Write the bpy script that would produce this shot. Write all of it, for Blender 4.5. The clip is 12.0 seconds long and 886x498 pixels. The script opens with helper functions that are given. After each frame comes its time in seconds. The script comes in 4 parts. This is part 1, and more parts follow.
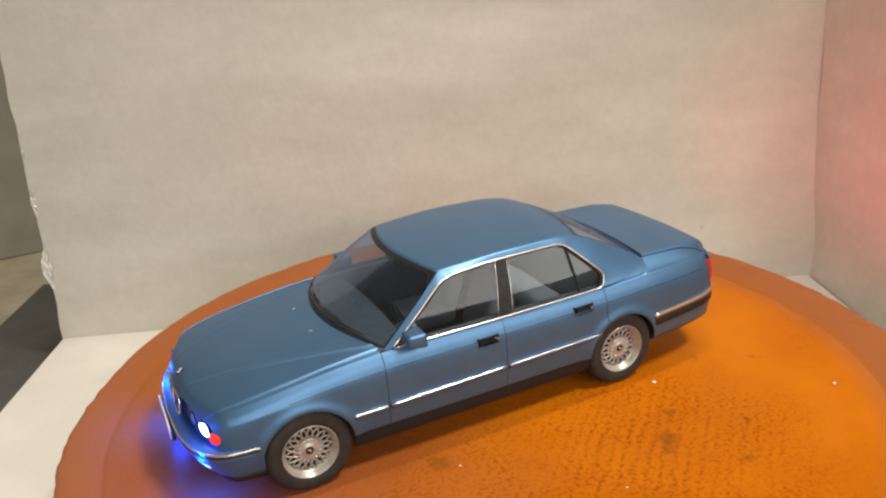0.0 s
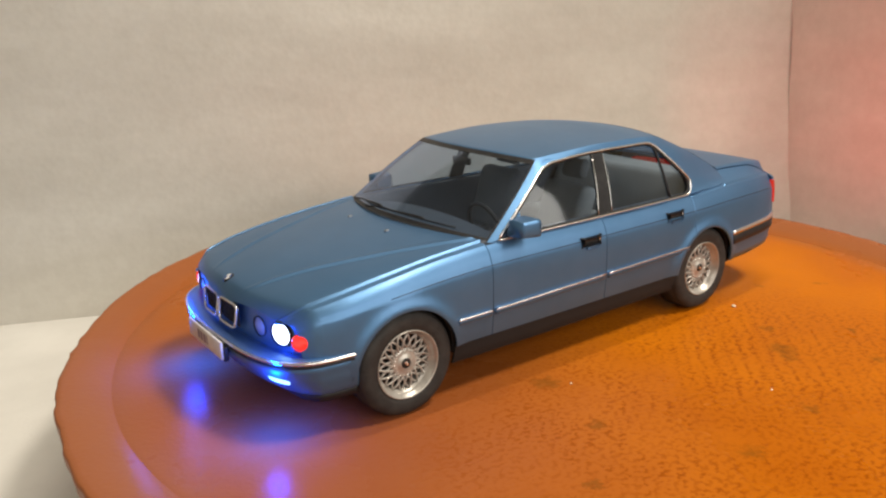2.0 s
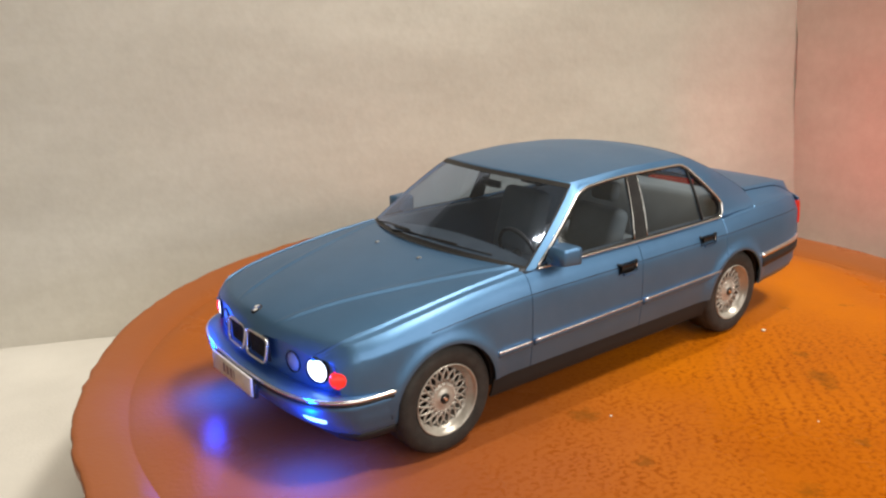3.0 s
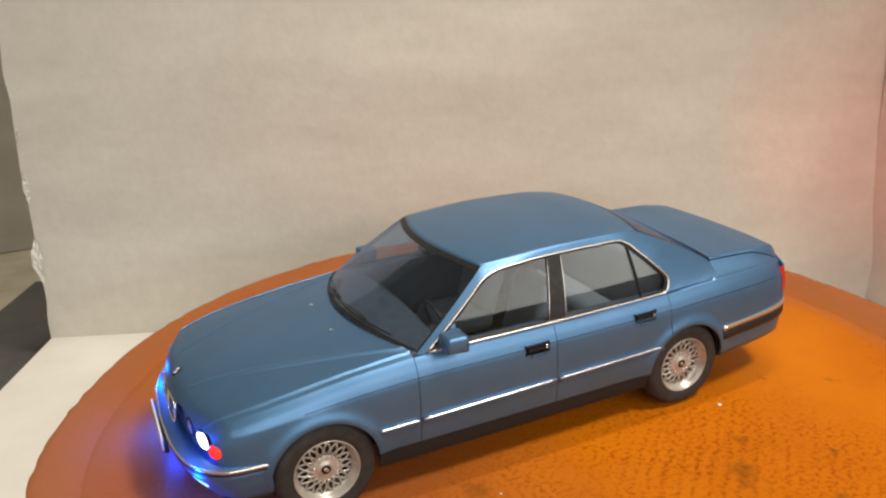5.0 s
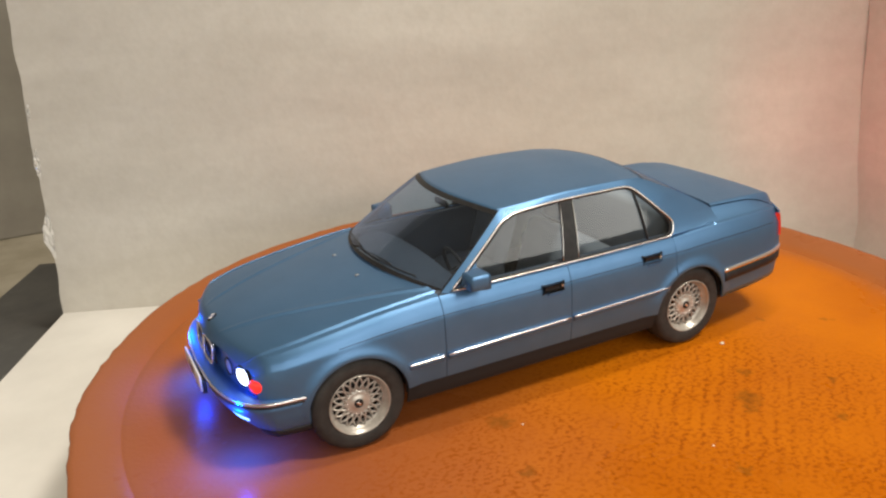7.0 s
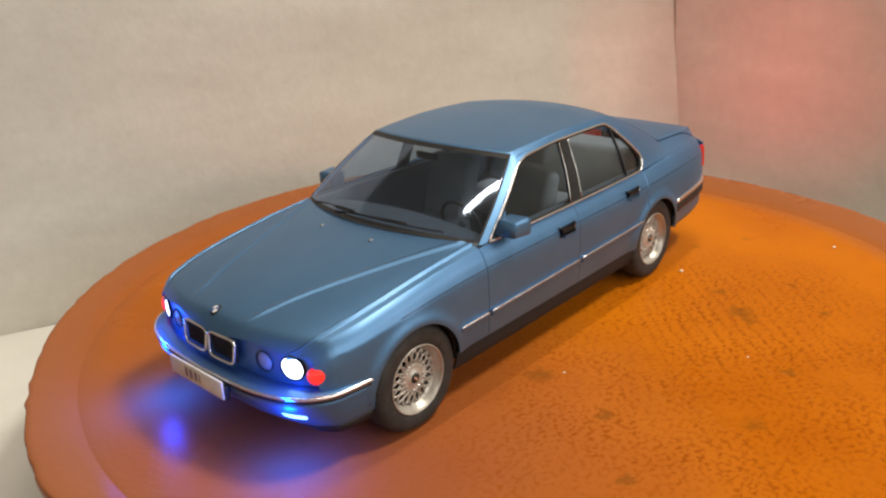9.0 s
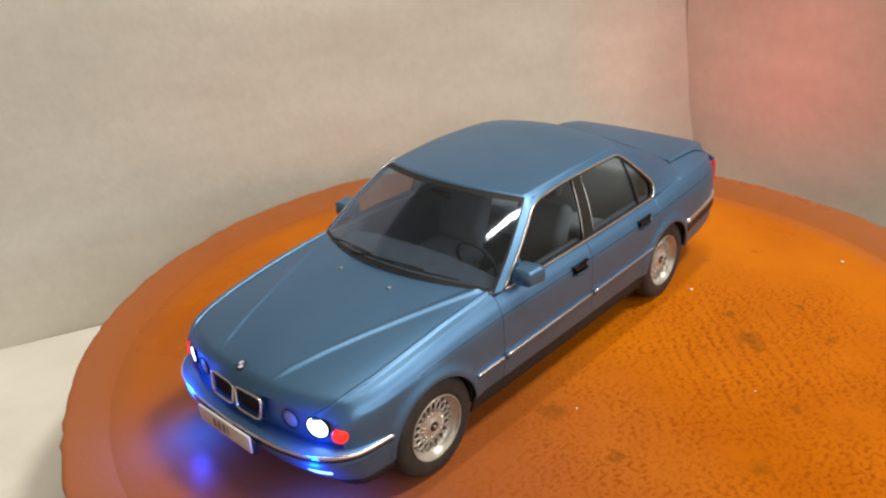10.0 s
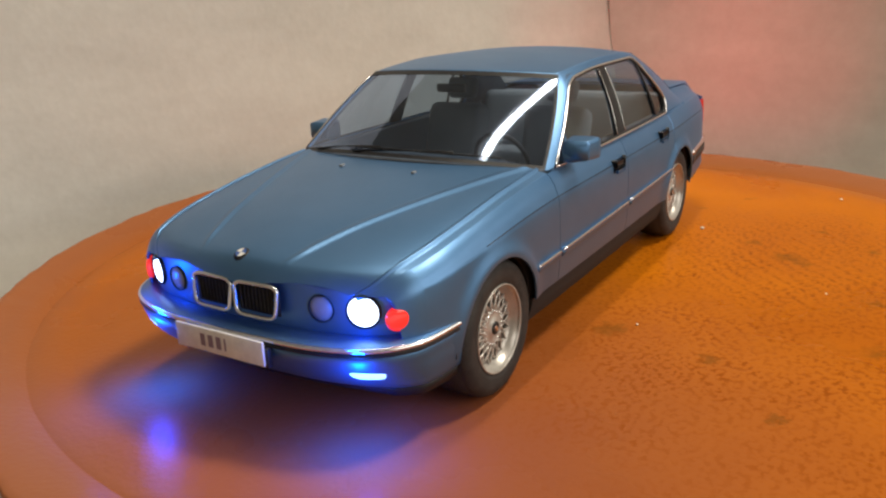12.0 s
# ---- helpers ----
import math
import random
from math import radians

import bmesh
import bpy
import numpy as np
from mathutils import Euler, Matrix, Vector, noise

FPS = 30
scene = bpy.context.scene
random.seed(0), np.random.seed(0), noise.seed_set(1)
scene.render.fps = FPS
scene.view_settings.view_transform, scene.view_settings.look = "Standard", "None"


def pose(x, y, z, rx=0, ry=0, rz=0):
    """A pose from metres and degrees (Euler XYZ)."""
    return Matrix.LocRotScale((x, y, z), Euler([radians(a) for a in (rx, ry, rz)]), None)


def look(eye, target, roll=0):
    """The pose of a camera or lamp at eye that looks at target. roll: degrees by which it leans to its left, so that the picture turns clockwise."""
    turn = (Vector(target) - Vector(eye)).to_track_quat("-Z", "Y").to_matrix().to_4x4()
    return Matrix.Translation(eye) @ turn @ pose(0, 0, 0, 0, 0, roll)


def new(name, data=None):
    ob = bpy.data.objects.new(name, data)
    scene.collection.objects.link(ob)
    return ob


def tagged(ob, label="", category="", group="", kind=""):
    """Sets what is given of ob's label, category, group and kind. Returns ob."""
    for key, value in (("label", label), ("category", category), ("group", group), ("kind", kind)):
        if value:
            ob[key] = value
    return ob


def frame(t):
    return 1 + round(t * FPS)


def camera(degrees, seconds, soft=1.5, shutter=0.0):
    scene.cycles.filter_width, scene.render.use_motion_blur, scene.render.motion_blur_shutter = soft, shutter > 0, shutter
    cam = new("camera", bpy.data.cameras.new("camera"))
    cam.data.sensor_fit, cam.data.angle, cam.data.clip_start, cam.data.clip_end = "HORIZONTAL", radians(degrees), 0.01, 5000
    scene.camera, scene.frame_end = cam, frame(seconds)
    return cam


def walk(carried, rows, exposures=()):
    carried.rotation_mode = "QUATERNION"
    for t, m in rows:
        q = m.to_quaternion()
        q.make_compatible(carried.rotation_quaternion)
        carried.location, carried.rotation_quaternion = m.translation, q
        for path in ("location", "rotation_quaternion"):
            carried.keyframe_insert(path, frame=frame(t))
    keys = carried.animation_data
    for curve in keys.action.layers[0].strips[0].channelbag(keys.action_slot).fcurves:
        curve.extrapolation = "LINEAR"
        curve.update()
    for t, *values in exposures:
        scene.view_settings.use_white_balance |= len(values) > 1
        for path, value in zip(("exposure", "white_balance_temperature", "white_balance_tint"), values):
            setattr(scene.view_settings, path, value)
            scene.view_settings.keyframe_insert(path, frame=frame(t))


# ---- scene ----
cam = camera(58.1, 12.0, soft=2.3)
PATH = [
    (0, (-0.139, -0.32, 0.207), (0.643, 1.378, -0.504), -4.5),
    (0.5, (-0.178, -0.314, 0.207), (0.68, 1.354, -0.486), -4.3),
    (1, (-0.189, -0.32, 0.196), (0.747, 1.335, -0.423), -3.1),
    (1.5, (-0.207, -0.282, 0.146), (0.827, 1.325, -0.444), -1.9),
    (2, (-0.211, -0.247, 0.129), (0.923, 1.302, -0.435), -1.6),
    (2.5, (-0.212, -0.231, 0.13), (0.978, 1.28, -0.418), -1.6),
    (3, (-0.219, -0.225, 0.133), (0.962, 1.294, -0.413), -1.3),
    (3.5, (-0.203, -0.248, 0.144), (0.85, 1.356, -0.419), -1.0),
    (3.7, (-0.183, -0.264, 0.15), (0.813, 1.371, -0.427), -0.8),
    (5.3, (-0.134, -0.276, 0.181), (0.644, 1.442, -0.486), -2.8),
    (5.5, (-0.132, -0.272, 0.179), (0.654, 1.439, -0.494), -3.1),
    (6, (-0.138, -0.271, 0.184), (0.661, 1.43, -0.5), -3.4),
    (6.5, (-0.155, -0.286, 0.161), (0.646, 1.411, -0.531), -3.5),
    (6.7, (-0.156, -0.29, 0.168), (0.646, 1.411, -0.514), -3.5),
    (8.3, (-0.212, -0.24, 0.165), (0.977, 1.231, -0.486), -3.3),
    (8.5, (-0.221, -0.226, 0.162), (1.042, 1.172, -0.508), -3.1),
    (9, (-0.237, -0.206, 0.15), (1.132, 1.064, -0.566), -3.2),
    (9.5, (-0.232, -0.204, 0.162), (1.09, 1.069, -0.634), -3.4),
    (10, (-0.232, -0.2, 0.186), (1.08, 1.053, -0.655), -4.0),
    (10.5, (-0.236, -0.2, 0.205), (1.094, 1.031, -0.639), -4.2),
    (11, (-0.242, -0.194, 0.178), (1.151, 0.995, -0.626), -4.0),
    (11.5, (-0.244, -0.177, 0.139), (1.244, 0.969, -0.547), -4.1),
    (12, (-0.247, -0.137, 0.102), (1.357, 0.894, -0.501), -3.4),
]
walk(cam, [(t, look(eye, target, roll)) for t, eye, target, roll in PATH], [(0, -0.07), (8.3, -0.08), (9.5, -0.12), (11.5, -0.12), (12, -0.22)])

# ---- world, lamps, exposure ----
scene.view_settings.exposure = 0.0
world = bpy.data.worlds.new("room_air")
scene.world = world
world.use_nodes = True
world.node_tree.nodes["Background"].inputs[0].default_value = (0.9, 0.85, 0.75, 1)
world.node_tree.nodes["Background"].inputs[1].default_value = 0.02


CAR_Y = 0.005  # the car's middle line
TILT = 0.015  # the saucer, and the car on it, stand a little higher at the back


def lamp(name, kind, power, colour, place, target=None, size=0.05, size_y=None, spot=60, blend=0.6):
    data = bpy.data.lights.new(name, kind)
    data.energy, data.color = power, colour
    if kind == "AREA":
        data.size = size
        if size_y:
            data.shape, data.size_y = "RECTANGLE", size_y
    else:
        data.shadow_soft_size = size
    if kind == "SPOT":
        data.spot_size, data.spot_blend = radians(spot), blend
    ob = new(name, data)
    ob.matrix_world = look(place, target) if target else Matrix.Translation(place)
    return ob


# a tube on the ceiling over the table, and two unseen lights added
lamp("tube_light", "AREA", 10, (1.0, 0.9, 0.73), (0.24, 0.0, 1.5), (0.24, 0.0, 0.0), 0.9, 0.05)
# added spot from the right, its cone weaker towards the backdrop's top
lamp("right_spot", "SPOT", 55, (1.0, 0.91, 0.76), (0.38, -0.48, 1.16), (-0.03, -0.05, -0.03), 0.12, spot=38, blend=0.8)
# broad fill added behind the camera, where the wall has no opening
lamp("fill_light", "AREA", 19, (1.0, 0.95, 0.86), (0.1, -1.25, 0.5), (0.1, 0.0, 0.2), 2.1, 0.8)
# light-emitting diodes in the model car
for side in (-1, 1):
    lamp("headlight_glow", "POINT", 0.016, (0.0, 0.12, 1.0), (-0.1255, CAR_Y + side * 0.036, 0.0347), size=0.002)
    lamp("fog_light_glow", "POINT", 0.018, (0.0, 0.12, 1.0), (-0.1245, CAR_Y + side * 0.0368, 0.0198), size=0.002)
    lamp("fog_light_beam", "SPOT", 0.22, (0.0, 0.04, 1.0), (-0.1215, CAR_Y + side * 0.037, 0.0175), (-0.1235, CAR_Y + side * 0.037, 0.0), 0.002, spot=160, blend=1.0)
    lamp("tail_light_glow", "SPOT", 0.4, (1.0, 0.08, 0.08), (0.1475, CAR_Y + side * 0.032, 0.0445), (0.36, CAR_Y + side * 0.036 + 0.01, 0.075), 0.003, spot=78, blend=1.0)


# ---- materials ----
def material(name, colour, rough=0.5, metal=0.0, coat=0.0, coat_rough=0.05):
    m = bpy.data.materials.new(name)
    m.use_nodes = True
    b = m.node_tree.nodes["Principled BSDF"]
    b.inputs["Base Color"].default_value = (*colour, 1)
    b.inputs["Roughness"].default_value = rough
    b.inputs["Metallic"].default_value = metal
    b.inputs["Coat Weight"].default_value = coat
    b.inputs["Coat Roughness"].default_value = coat_rough
    return m


def node(m, kind, **values):
    n = m.node_tree.nodes.new(kind)
    for key, value in values.items():
        n.inputs[key.replace("_", " ")].default_value = value
    return n


def wire(m, a, out, b, inp):
    m.node_tree.links.new(a.outputs[out], b.inputs[inp])


def coords(m, scale=(1, 1, 1), space="Object"):
    c, p = node(m, "ShaderNodeTexCoord"), node(m, "ShaderNodeMapping")
    p.inputs["Scale"].default_value = scale
    wire(m, c, space, p, "Vector")
    return p


def ramp(m, source, out, stops):
    r = node(m, "ShaderNodeValToRGB")
    wire(m, source, out, r, "Fac")
    while len(r.color_ramp.elements) < len(stops):
        r.color_ramp.elements.new(0.5)
    for e, (at, c) in zip(r.color_ramp.elements, stops):
        e.position, e.color = at, (*c, 1) if len(c) == 3 else c
    return r


def mottled(m, dark, light, scale, detail=6, low=0.35, high=0.65, stretch=(1, 1, 1), bump=0.0, fine=None, rough=None):
    """Two scales of variation in colour, with relief and uneven gloss."""
    b = m.node_tree.nodes["Principled BSDF"]
    p = coords(m, stretch)
    big = node(m, "ShaderNodeTexNoise", Scale=scale, Detail=detail, Roughness=0.6)
    wire(m, p, "Vector", big, "Vector")
    r = ramp(m, big, "Fac", [(low, dark), (high, light)])
    wire(m, r, "Color", b, "Base Color")
    small = node(m, "ShaderNodeTexNoise", Scale=fine or scale * 12, Detail=4, Roughness=0.6)
    wire(m, p, "Vector", small, "Vector")
    if bump:
        n = node(m, "ShaderNodeBump", Strength=bump, Distance=0.0006)
        wire(m, small, "Fac", n, "Height")
        wire(m, n, "Normal", b, "Normal")
    if rough:
        q = ramp(m, small, "Fac", [(0.3, (rough[0],) * 3), (0.7, (rough[1],) * 3)])
        wire(m, q, "Color", b, "Roughness")
    return r, big, small, p


paint = material("metallic_blue_paint", (0.09, 0.226, 0.465), 0.43, 0.8, 0.2, 0.28)
mottled(paint, (0.083, 0.194, 0.372), (0.098, 0.216, 0.408), 40, fine=9000, bump=0.03, rough=(0.4, 0.48))
black = material("black_plastic", (0.012, 0.012, 0.014), 0.45)
mottled(black, (0.009, 0.009, 0.011), (0.018, 0.018, 0.02), 300, rough=(0.38, 0.55))
black.node_tree.nodes["Principled BSDF"].inputs["Specular IOR Level"].default_value = 0.3
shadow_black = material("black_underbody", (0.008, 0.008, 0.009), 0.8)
rubber = material("tyre_rubber", (0.018, 0.017, 0.017), 0.7)
mottled(rubber, (0.014, 0.013, 0.013), (0.028, 0.026, 0.025), 250, bump=0.15, rough=(0.6, 0.85))
chrome = material("bright_trim", (0.82, 0.82, 0.8), 0.2, 0.95)
mottled(chrome, (0.72, 0.73, 0.74), (0.84, 0.85, 0.86), 400, rough=(0.16, 0.28))
silver = material("silver_wheel_paint", (0.8, 0.77, 0.72), 0.35, 0.45)
mottled(silver, (0.4, 0.38, 0.35), (0.5, 0.475, 0.44), 350, rough=(0.25, 0.4))
grey_trim = material("grey_upholstery", (0.06, 0.062, 0.066), 0.75)
mottled(grey_trim, (0.15, 0.17, 0.2), (0.22, 0.235, 0.26), 60, bump=0.05)
dash_black = material("dark_dashboard", (0.025, 0.026, 0.03), 0.6)
mottled(dash_black, (0.03, 0.04, 0.06), (0.05, 0.065, 0.09), 250, bump=0.15)
plate_white = material("white_plate", (0.7, 0.68, 0.66), 0.4)
mottled(plate_white, (0.62, 0.6, 0.58), (0.74, 0.72, 0.7), 300)
plate_ink = material("dark_plate_ink", (0.2, 0.15, 0.2), 0.5)
lens_dim = material("grey_headlight_lens", (0.24, 0.26, 0.31), 0.4, 0.2, 0.3)
badge_blue = material("badge_blue", (0.03, 0.09, 0.3), 0.3)
red_lens = material("red_lens", (0.6, 0.02, 0.015), 0.2, 0.0, 1.0)
red_lens.node_tree.nodes["Principled BSDF"].inputs["Emission Color"].default_value = (1.0, 0.03, 0.02, 1)
red_lens.node_tree.nodes["Principled BSDF"].inputs["Emission Strength"].default_value = 1.0
tail_lens = material("red_tail_lens", (0.5, 0.015, 0.015), 0.2, 0.0, 1.0)
tail_lens.node_tree.nodes["Principled BSDF"].inputs["Emission Color"].default_value = (1.0, 0.05, 0.04, 1)
tail_lens.node_tree.nodes["Principled BSDF"].inputs["Emission Strength"].default_value = 0.25


def glowing(name, colour, strength):
    m = material(name, (0.8, 0.8, 0.8), 0.3)
    b = m.node_tree.nodes["Principled BSDF"]
    b.inputs["Emission Color"].default_value = (*colour, 1)
    b.inputs["Emission Strength"].default_value = strength
    return m


lit_lens = glowing("lit_headlight_lens", (0.72, 0.85, 1.0), 5.0)
fog_lens = glowing("lit_fog_lens", (0.3, 0.65, 1.0), 1.9)


def glazing(name, tint, gloss_rough=0.02, least=0.05, most=0.75, hue=(0.6, 0.8, 1.0)):
    """A thin tinted pane: clear straight through, with more sheen towards a grazing view."""
    m = bpy.data.materials.new(name)
    m.use_nodes = True
    m.node_tree.nodes.remove(m.node_tree.nodes["Principled BSDF"])
    out = m.node_tree.nodes["Material Output"]
    clear, sheen, blend, facing = (node(m, "ShaderNodeBsdfTransparent"), node(m, "ShaderNodeBsdfGlossy"), node(m, "ShaderNodeMixShader"), node(m, "ShaderNodeLayerWeight", Blend=0.5))
    power, span = node(m, "ShaderNodeMath"), node(m, "ShaderNodeMath")
    power.operation, power.inputs[1].default_value = "POWER", 2.1
    span.operation, span.inputs[1].default_value, span.inputs[2].default_value = "MULTIPLY_ADD", most - least, least
    clear.inputs["Color"].default_value = (*tint, 1)
    sheen.inputs["Roughness"].default_value, sheen.inputs["Color"].default_value = gloss_rough, (*hue, 1)
    m.node_tree.links.new(facing.outputs["Facing"], power.inputs[0])
    m.node_tree.links.new(power.outputs[0], span.inputs[0])
    m.node_tree.links.new(span.outputs[0], blend.inputs[0])
    m.node_tree.links.new(clear.outputs[0], blend.inputs[1])
    m.node_tree.links.new(sheen.outputs[0], blend.inputs[2])
    wire(m, blend, "Shader", out, "Surface")
    return m


glass = glazing("tinted_window", (0.6, 0.7, 0.78), 0.04, 0.055, 0.7, (0.82, 0.84, 0.86))
screen_glass = glazing("tinted_windscreen", (0.62, 0.74, 0.86), 0.06, 0.11, 0.6, (0.6, 0.72, 1.0))

foam = material("white_packing_foam", (0.72, 0.69, 0.63), 0.75)
foam_ramp = mottled(foam, (0.57, 0.548, 0.5), (0.665, 0.645, 0.595), 9, low=0.3, high=0.7, stretch=(1, 1, 3.4), rough=(0.6, 0.85))[0]


def foam_nodes():
    """Closed cells pressed flat, with a cloudy skin and a few specks of dirt."""
    m, b = foam, foam.node_tree.nodes["Principled BSDF"]
    plain = coords(m, (1, 1, 1))
    cells = node(m, "ShaderNodeTexVoronoi", Scale=260)
    cloud = node(m, "ShaderNodeTexNoise", Scale=120, Detail=5, Roughness=0.65)
    dirt = node(m, "ShaderNodeTexVoronoi", Scale=17)
    for n in (cells, cloud, dirt):
        wire(m, plain, "Vector", n, "Vector")
    skin = ramp(m, cloud, "Fac", [(0.36, (0.965, 0.96, 0.955)), (0.62, (1.015, 1.015, 1.015))])
    tone = node(m, "ShaderNodeMix")
    tone.data_type, tone.blend_type = "RGBA", "MULTIPLY"
    tone.inputs["Factor"].default_value = 1.0
    m.node_tree.links.new(foam_ramp.outputs["Color"], tone.inputs[6])
    m.node_tree.links.new(skin.outputs["Color"], tone.inputs[7])
    specks = ramp(m, dirt, "Distance", [(0.012, (0.5, 0.47, 0.43)), (0.035, (1, 1, 1))])
    soiled = node(m, "ShaderNodeMix")
    soiled.data_type, soiled.blend_type = "RGBA", "MULTIPLY"
    soiled.inputs["Factor"].default_value = 0.4
    m.node_tree.links.new(tone.outputs[2], soiled.inputs[6])
    m.node_tree.links.new(specks.outputs["Color"], soiled.inputs[7])
    m.node_tree.links.new(soiled.outputs[2], b.inputs["Base Color"])
    height = node(m, "ShaderNodeMath")
    height.operation = "ADD"
    m.node_tree.links.new(cells.outputs["Distance"], height.inputs[0])
    m.node_tree.links.new(cloud.outputs["Fac"], height.inputs[1])
    relief = node(m, "ShaderNodeBump", Strength=0.12, Distance=0.0006)
    m.node_tree.links.new(height.outputs[0], relief.inputs["Height"])
    wire(m, relief, "Normal", b, "Normal")


foam_nodes()
# the walls' foam again, made lighter for the light that falls from above
foam_lit = material("white_foam_lit", (0.8, 0.79, 0.76), 0.7)
mottled(foam_lit, (0.66, 0.65, 0.625), (0.75, 0.74, 0.715), 12, bump=0.25, fine=600, rough=(0.6, 0.8))
terracotta = material("orange_glazed_terracotta", (0.5, 0.13, 0.02), 0.35)
dark_mat = material("dark_grey_mat", (0.09, 0.09, 0.09), 0.8)
mottled(dark_mat, (0.075, 0.075, 0.075), (0.11, 0.108, 0.105), 25, bump=0.3)
cream = material("cream_worktop", (0.5, 0.46, 0.37), 0.5)
mottled(cream, (0.4, 0.36, 0.28), (0.56, 0.52, 0.43), 18, bump=0.1)
grey_board = material("grey_board", (0.34, 0.32, 0.28), 0.7)
mottled(grey_board, (0.3, 0.28, 0.25), (0.37, 0.35, 0.31), 15, bump=0.2)
plaster = material("painted_plaster", (0.62, 0.58, 0.5), 0.8)
mottled(plaster, (0.57, 0.53, 0.46), (0.66, 0.62, 0.54), 2.5, bump=0.2, fine=120)
boards = material("brown_floor", (0.2, 0.13, 0.08), 0.5)
mottled(boards, (0.15, 0.09, 0.05), (0.26, 0.17, 0.1), 6, stretch=(1, 8, 1))
film_clear = material("crumpled_clear_tape", (0.75, 0.74, 0.7), 0.12, 0.0, 1.0)
crumb_white = material("white_crumb", (0.75, 0.7, 0.62), 0.6)


def terracotta_nodes():
    m = terracotta
    b = m.node_tree.nodes["Principled BSDF"]
    b.inputs["Specular IOR Level"].default_value = 0.05
    link = m.node_tree.links.new

    def math_node(kind, a, c=None, d=None):
        n = node(m, "ShaderNodeMath")
        n.operation = kind
        n.use_clamp = kind in ("MULTIPLY", "ADD", "SUBTRACT")
        for k, value in enumerate((a, c, d)):
            if value is None:
                continue
            if isinstance(value, (int, float)):
                n.inputs[k].default_value = value
            else:
                link(value, n.inputs[k])
        return n.outputs[0]

    def blended(fac, under, over):
        n = node(m, "ShaderNodeMix")
        n.data_type = "RGBA"
        link(fac, n.inputs["Factor"])
        link(under, n.inputs[6])
        n.inputs[7].default_value = (*over, 1)
        return n.outputs[2]

    def near(place, inner, outer, warp):
        """One inside a blot round a place, falling to nothing at its ragged edge."""
        d = node(m, "ShaderNodeVectorMath")
        d.operation = "DISTANCE"
        link(warp, d.inputs[0])
        d.inputs[1].default_value = (*place, 0)
        n = node(m, "ShaderNodeMapRange")
        link(d.outputs["Value"], n.inputs["Value"])
        n.inputs["From Min"].default_value, n.inputs["From Max"].default_value = outer, inner
        return n.outputs["Result"]

    p = coords(m)
    wide = node(m, "ShaderNodeTexNoise", Scale=11, Detail=5, Roughness=0.6)
    wire(m, p, "Vector", wide, "Vector")
    base = ramp(m, wide, "Fac", [(0.3, (0.37, 0.092, 0.003)), (0.7, (0.5, 0.144, 0.004))])
    # places with a ragged outline
    rag = node(m, "ShaderNodeTexNoise", Scale=170, Detail=4, Roughness=0.7)
    wire(m, p, "Vector", rag, "Vector")
    shift = node(m, "ShaderNodeVectorMath")
    shift.operation = "MULTIPLY_ADD"
    link(rag.outputs["Color"], shift.inputs[0])
    shift.inputs[1].default_value, shift.inputs[2].default_value = (0.016, 0.016, 0), (-0.008, -0.008, 0)
    warped = node(m, "ShaderNodeVectorMath")
    link(p.outputs["Vector"], warped.inputs[0])
    link(shift.outputs["Vector"], warped.inputs[1])
    warp = warped.outputs["Vector"]
    # browner towards the dish's front, with the car's shade there put into the colour
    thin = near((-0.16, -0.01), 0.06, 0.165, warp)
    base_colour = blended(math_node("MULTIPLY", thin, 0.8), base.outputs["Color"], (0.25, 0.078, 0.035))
    # fine pitting beside the car
    q = coords(m, (0.9, 1, 0))
    pit = node(m, "ShaderNodeTexNoise", Scale=540, Detail=2, Roughness=0.5)
    wire(m, q, "Vector", pit, "Vector")
    pits = ramp(m, pit, "Fac", [(0.4, (1, 1, 1)), (0.51, (0, 0, 0))])
    where = math_node("ADD", near((-0.03, -0.11), 0.06, 0.13, warp), near((0.045, -0.09), 0.035, 0.085, warp))
    patchy = node(m, "ShaderNodeTexNoise", Scale=38, Detail=3, Roughness=0.6)
    wire(m, p, "Vector", patchy, "Vector")
    gate = ramp(m, patchy, "Fac", [(0.32, (0.15, 0.15, 0.15)), (0.56, (1, 1, 1))])
    fac = math_node("MULTIPLY", math_node("MULTIPLY", math_node("MULTIPLY", pits.outputs["Color"], where), gate.outputs["Color"]), 0.78)
    # the wheels left the marks in rows across the dish
    w = node(m, "ShaderNodeTexWave", Scale=60, Distortion=3.5, Detail=3, Detail_Scale=1.6)
    w.bands_direction = "X"
    turned_rows = coords(m, (1, 1, 0))
    turned_rows.inputs["Rotation"].default_value = (0, 0, radians(47))
    wire(m, turned_rows, "Vector", w, "Vector")
    rows = ramp(m, w, "Fac", [(0.15, (1, 1, 1)), (0.75, (0.65, 0.65, 0.65))])
    fac = math_node("MULTIPLY", fac, rows.outputs["Color"])
    colour = blended(fac, base_colour, (0.24, 0.05, 0.001))
    # wheel tracks across the dish
    lines = ramp(m, w, "Fac", [(0.05, (1, 1, 1)), (0.4, (0, 0, 0))])
    tracks = math_node("MULTIPLY", math_node("MULTIPLY", lines.outputs["Color"], near((0.03, -0.085), 0.02, 0.06, warp)), math_node("ADD", math_node("MULTIPLY", pits.outputs["Color"], 0.4), 0.16))
    colour = blended(tracks, colour, (0.25, 0.055, 0.002))
    # single dark stains
    blots = None
    for place, size in STAINS:
        one = near((place[0] - SAUCER[0], place[1] - SAUCER[1]), size * 0.35, size, warp)
        blots = one if blots is None else math_node("MAXIMUM", blots, one)
    colour = blended(math_node("MULTIPLY", blots, 0.46), colour, (0.1, 0.045, 0.006))
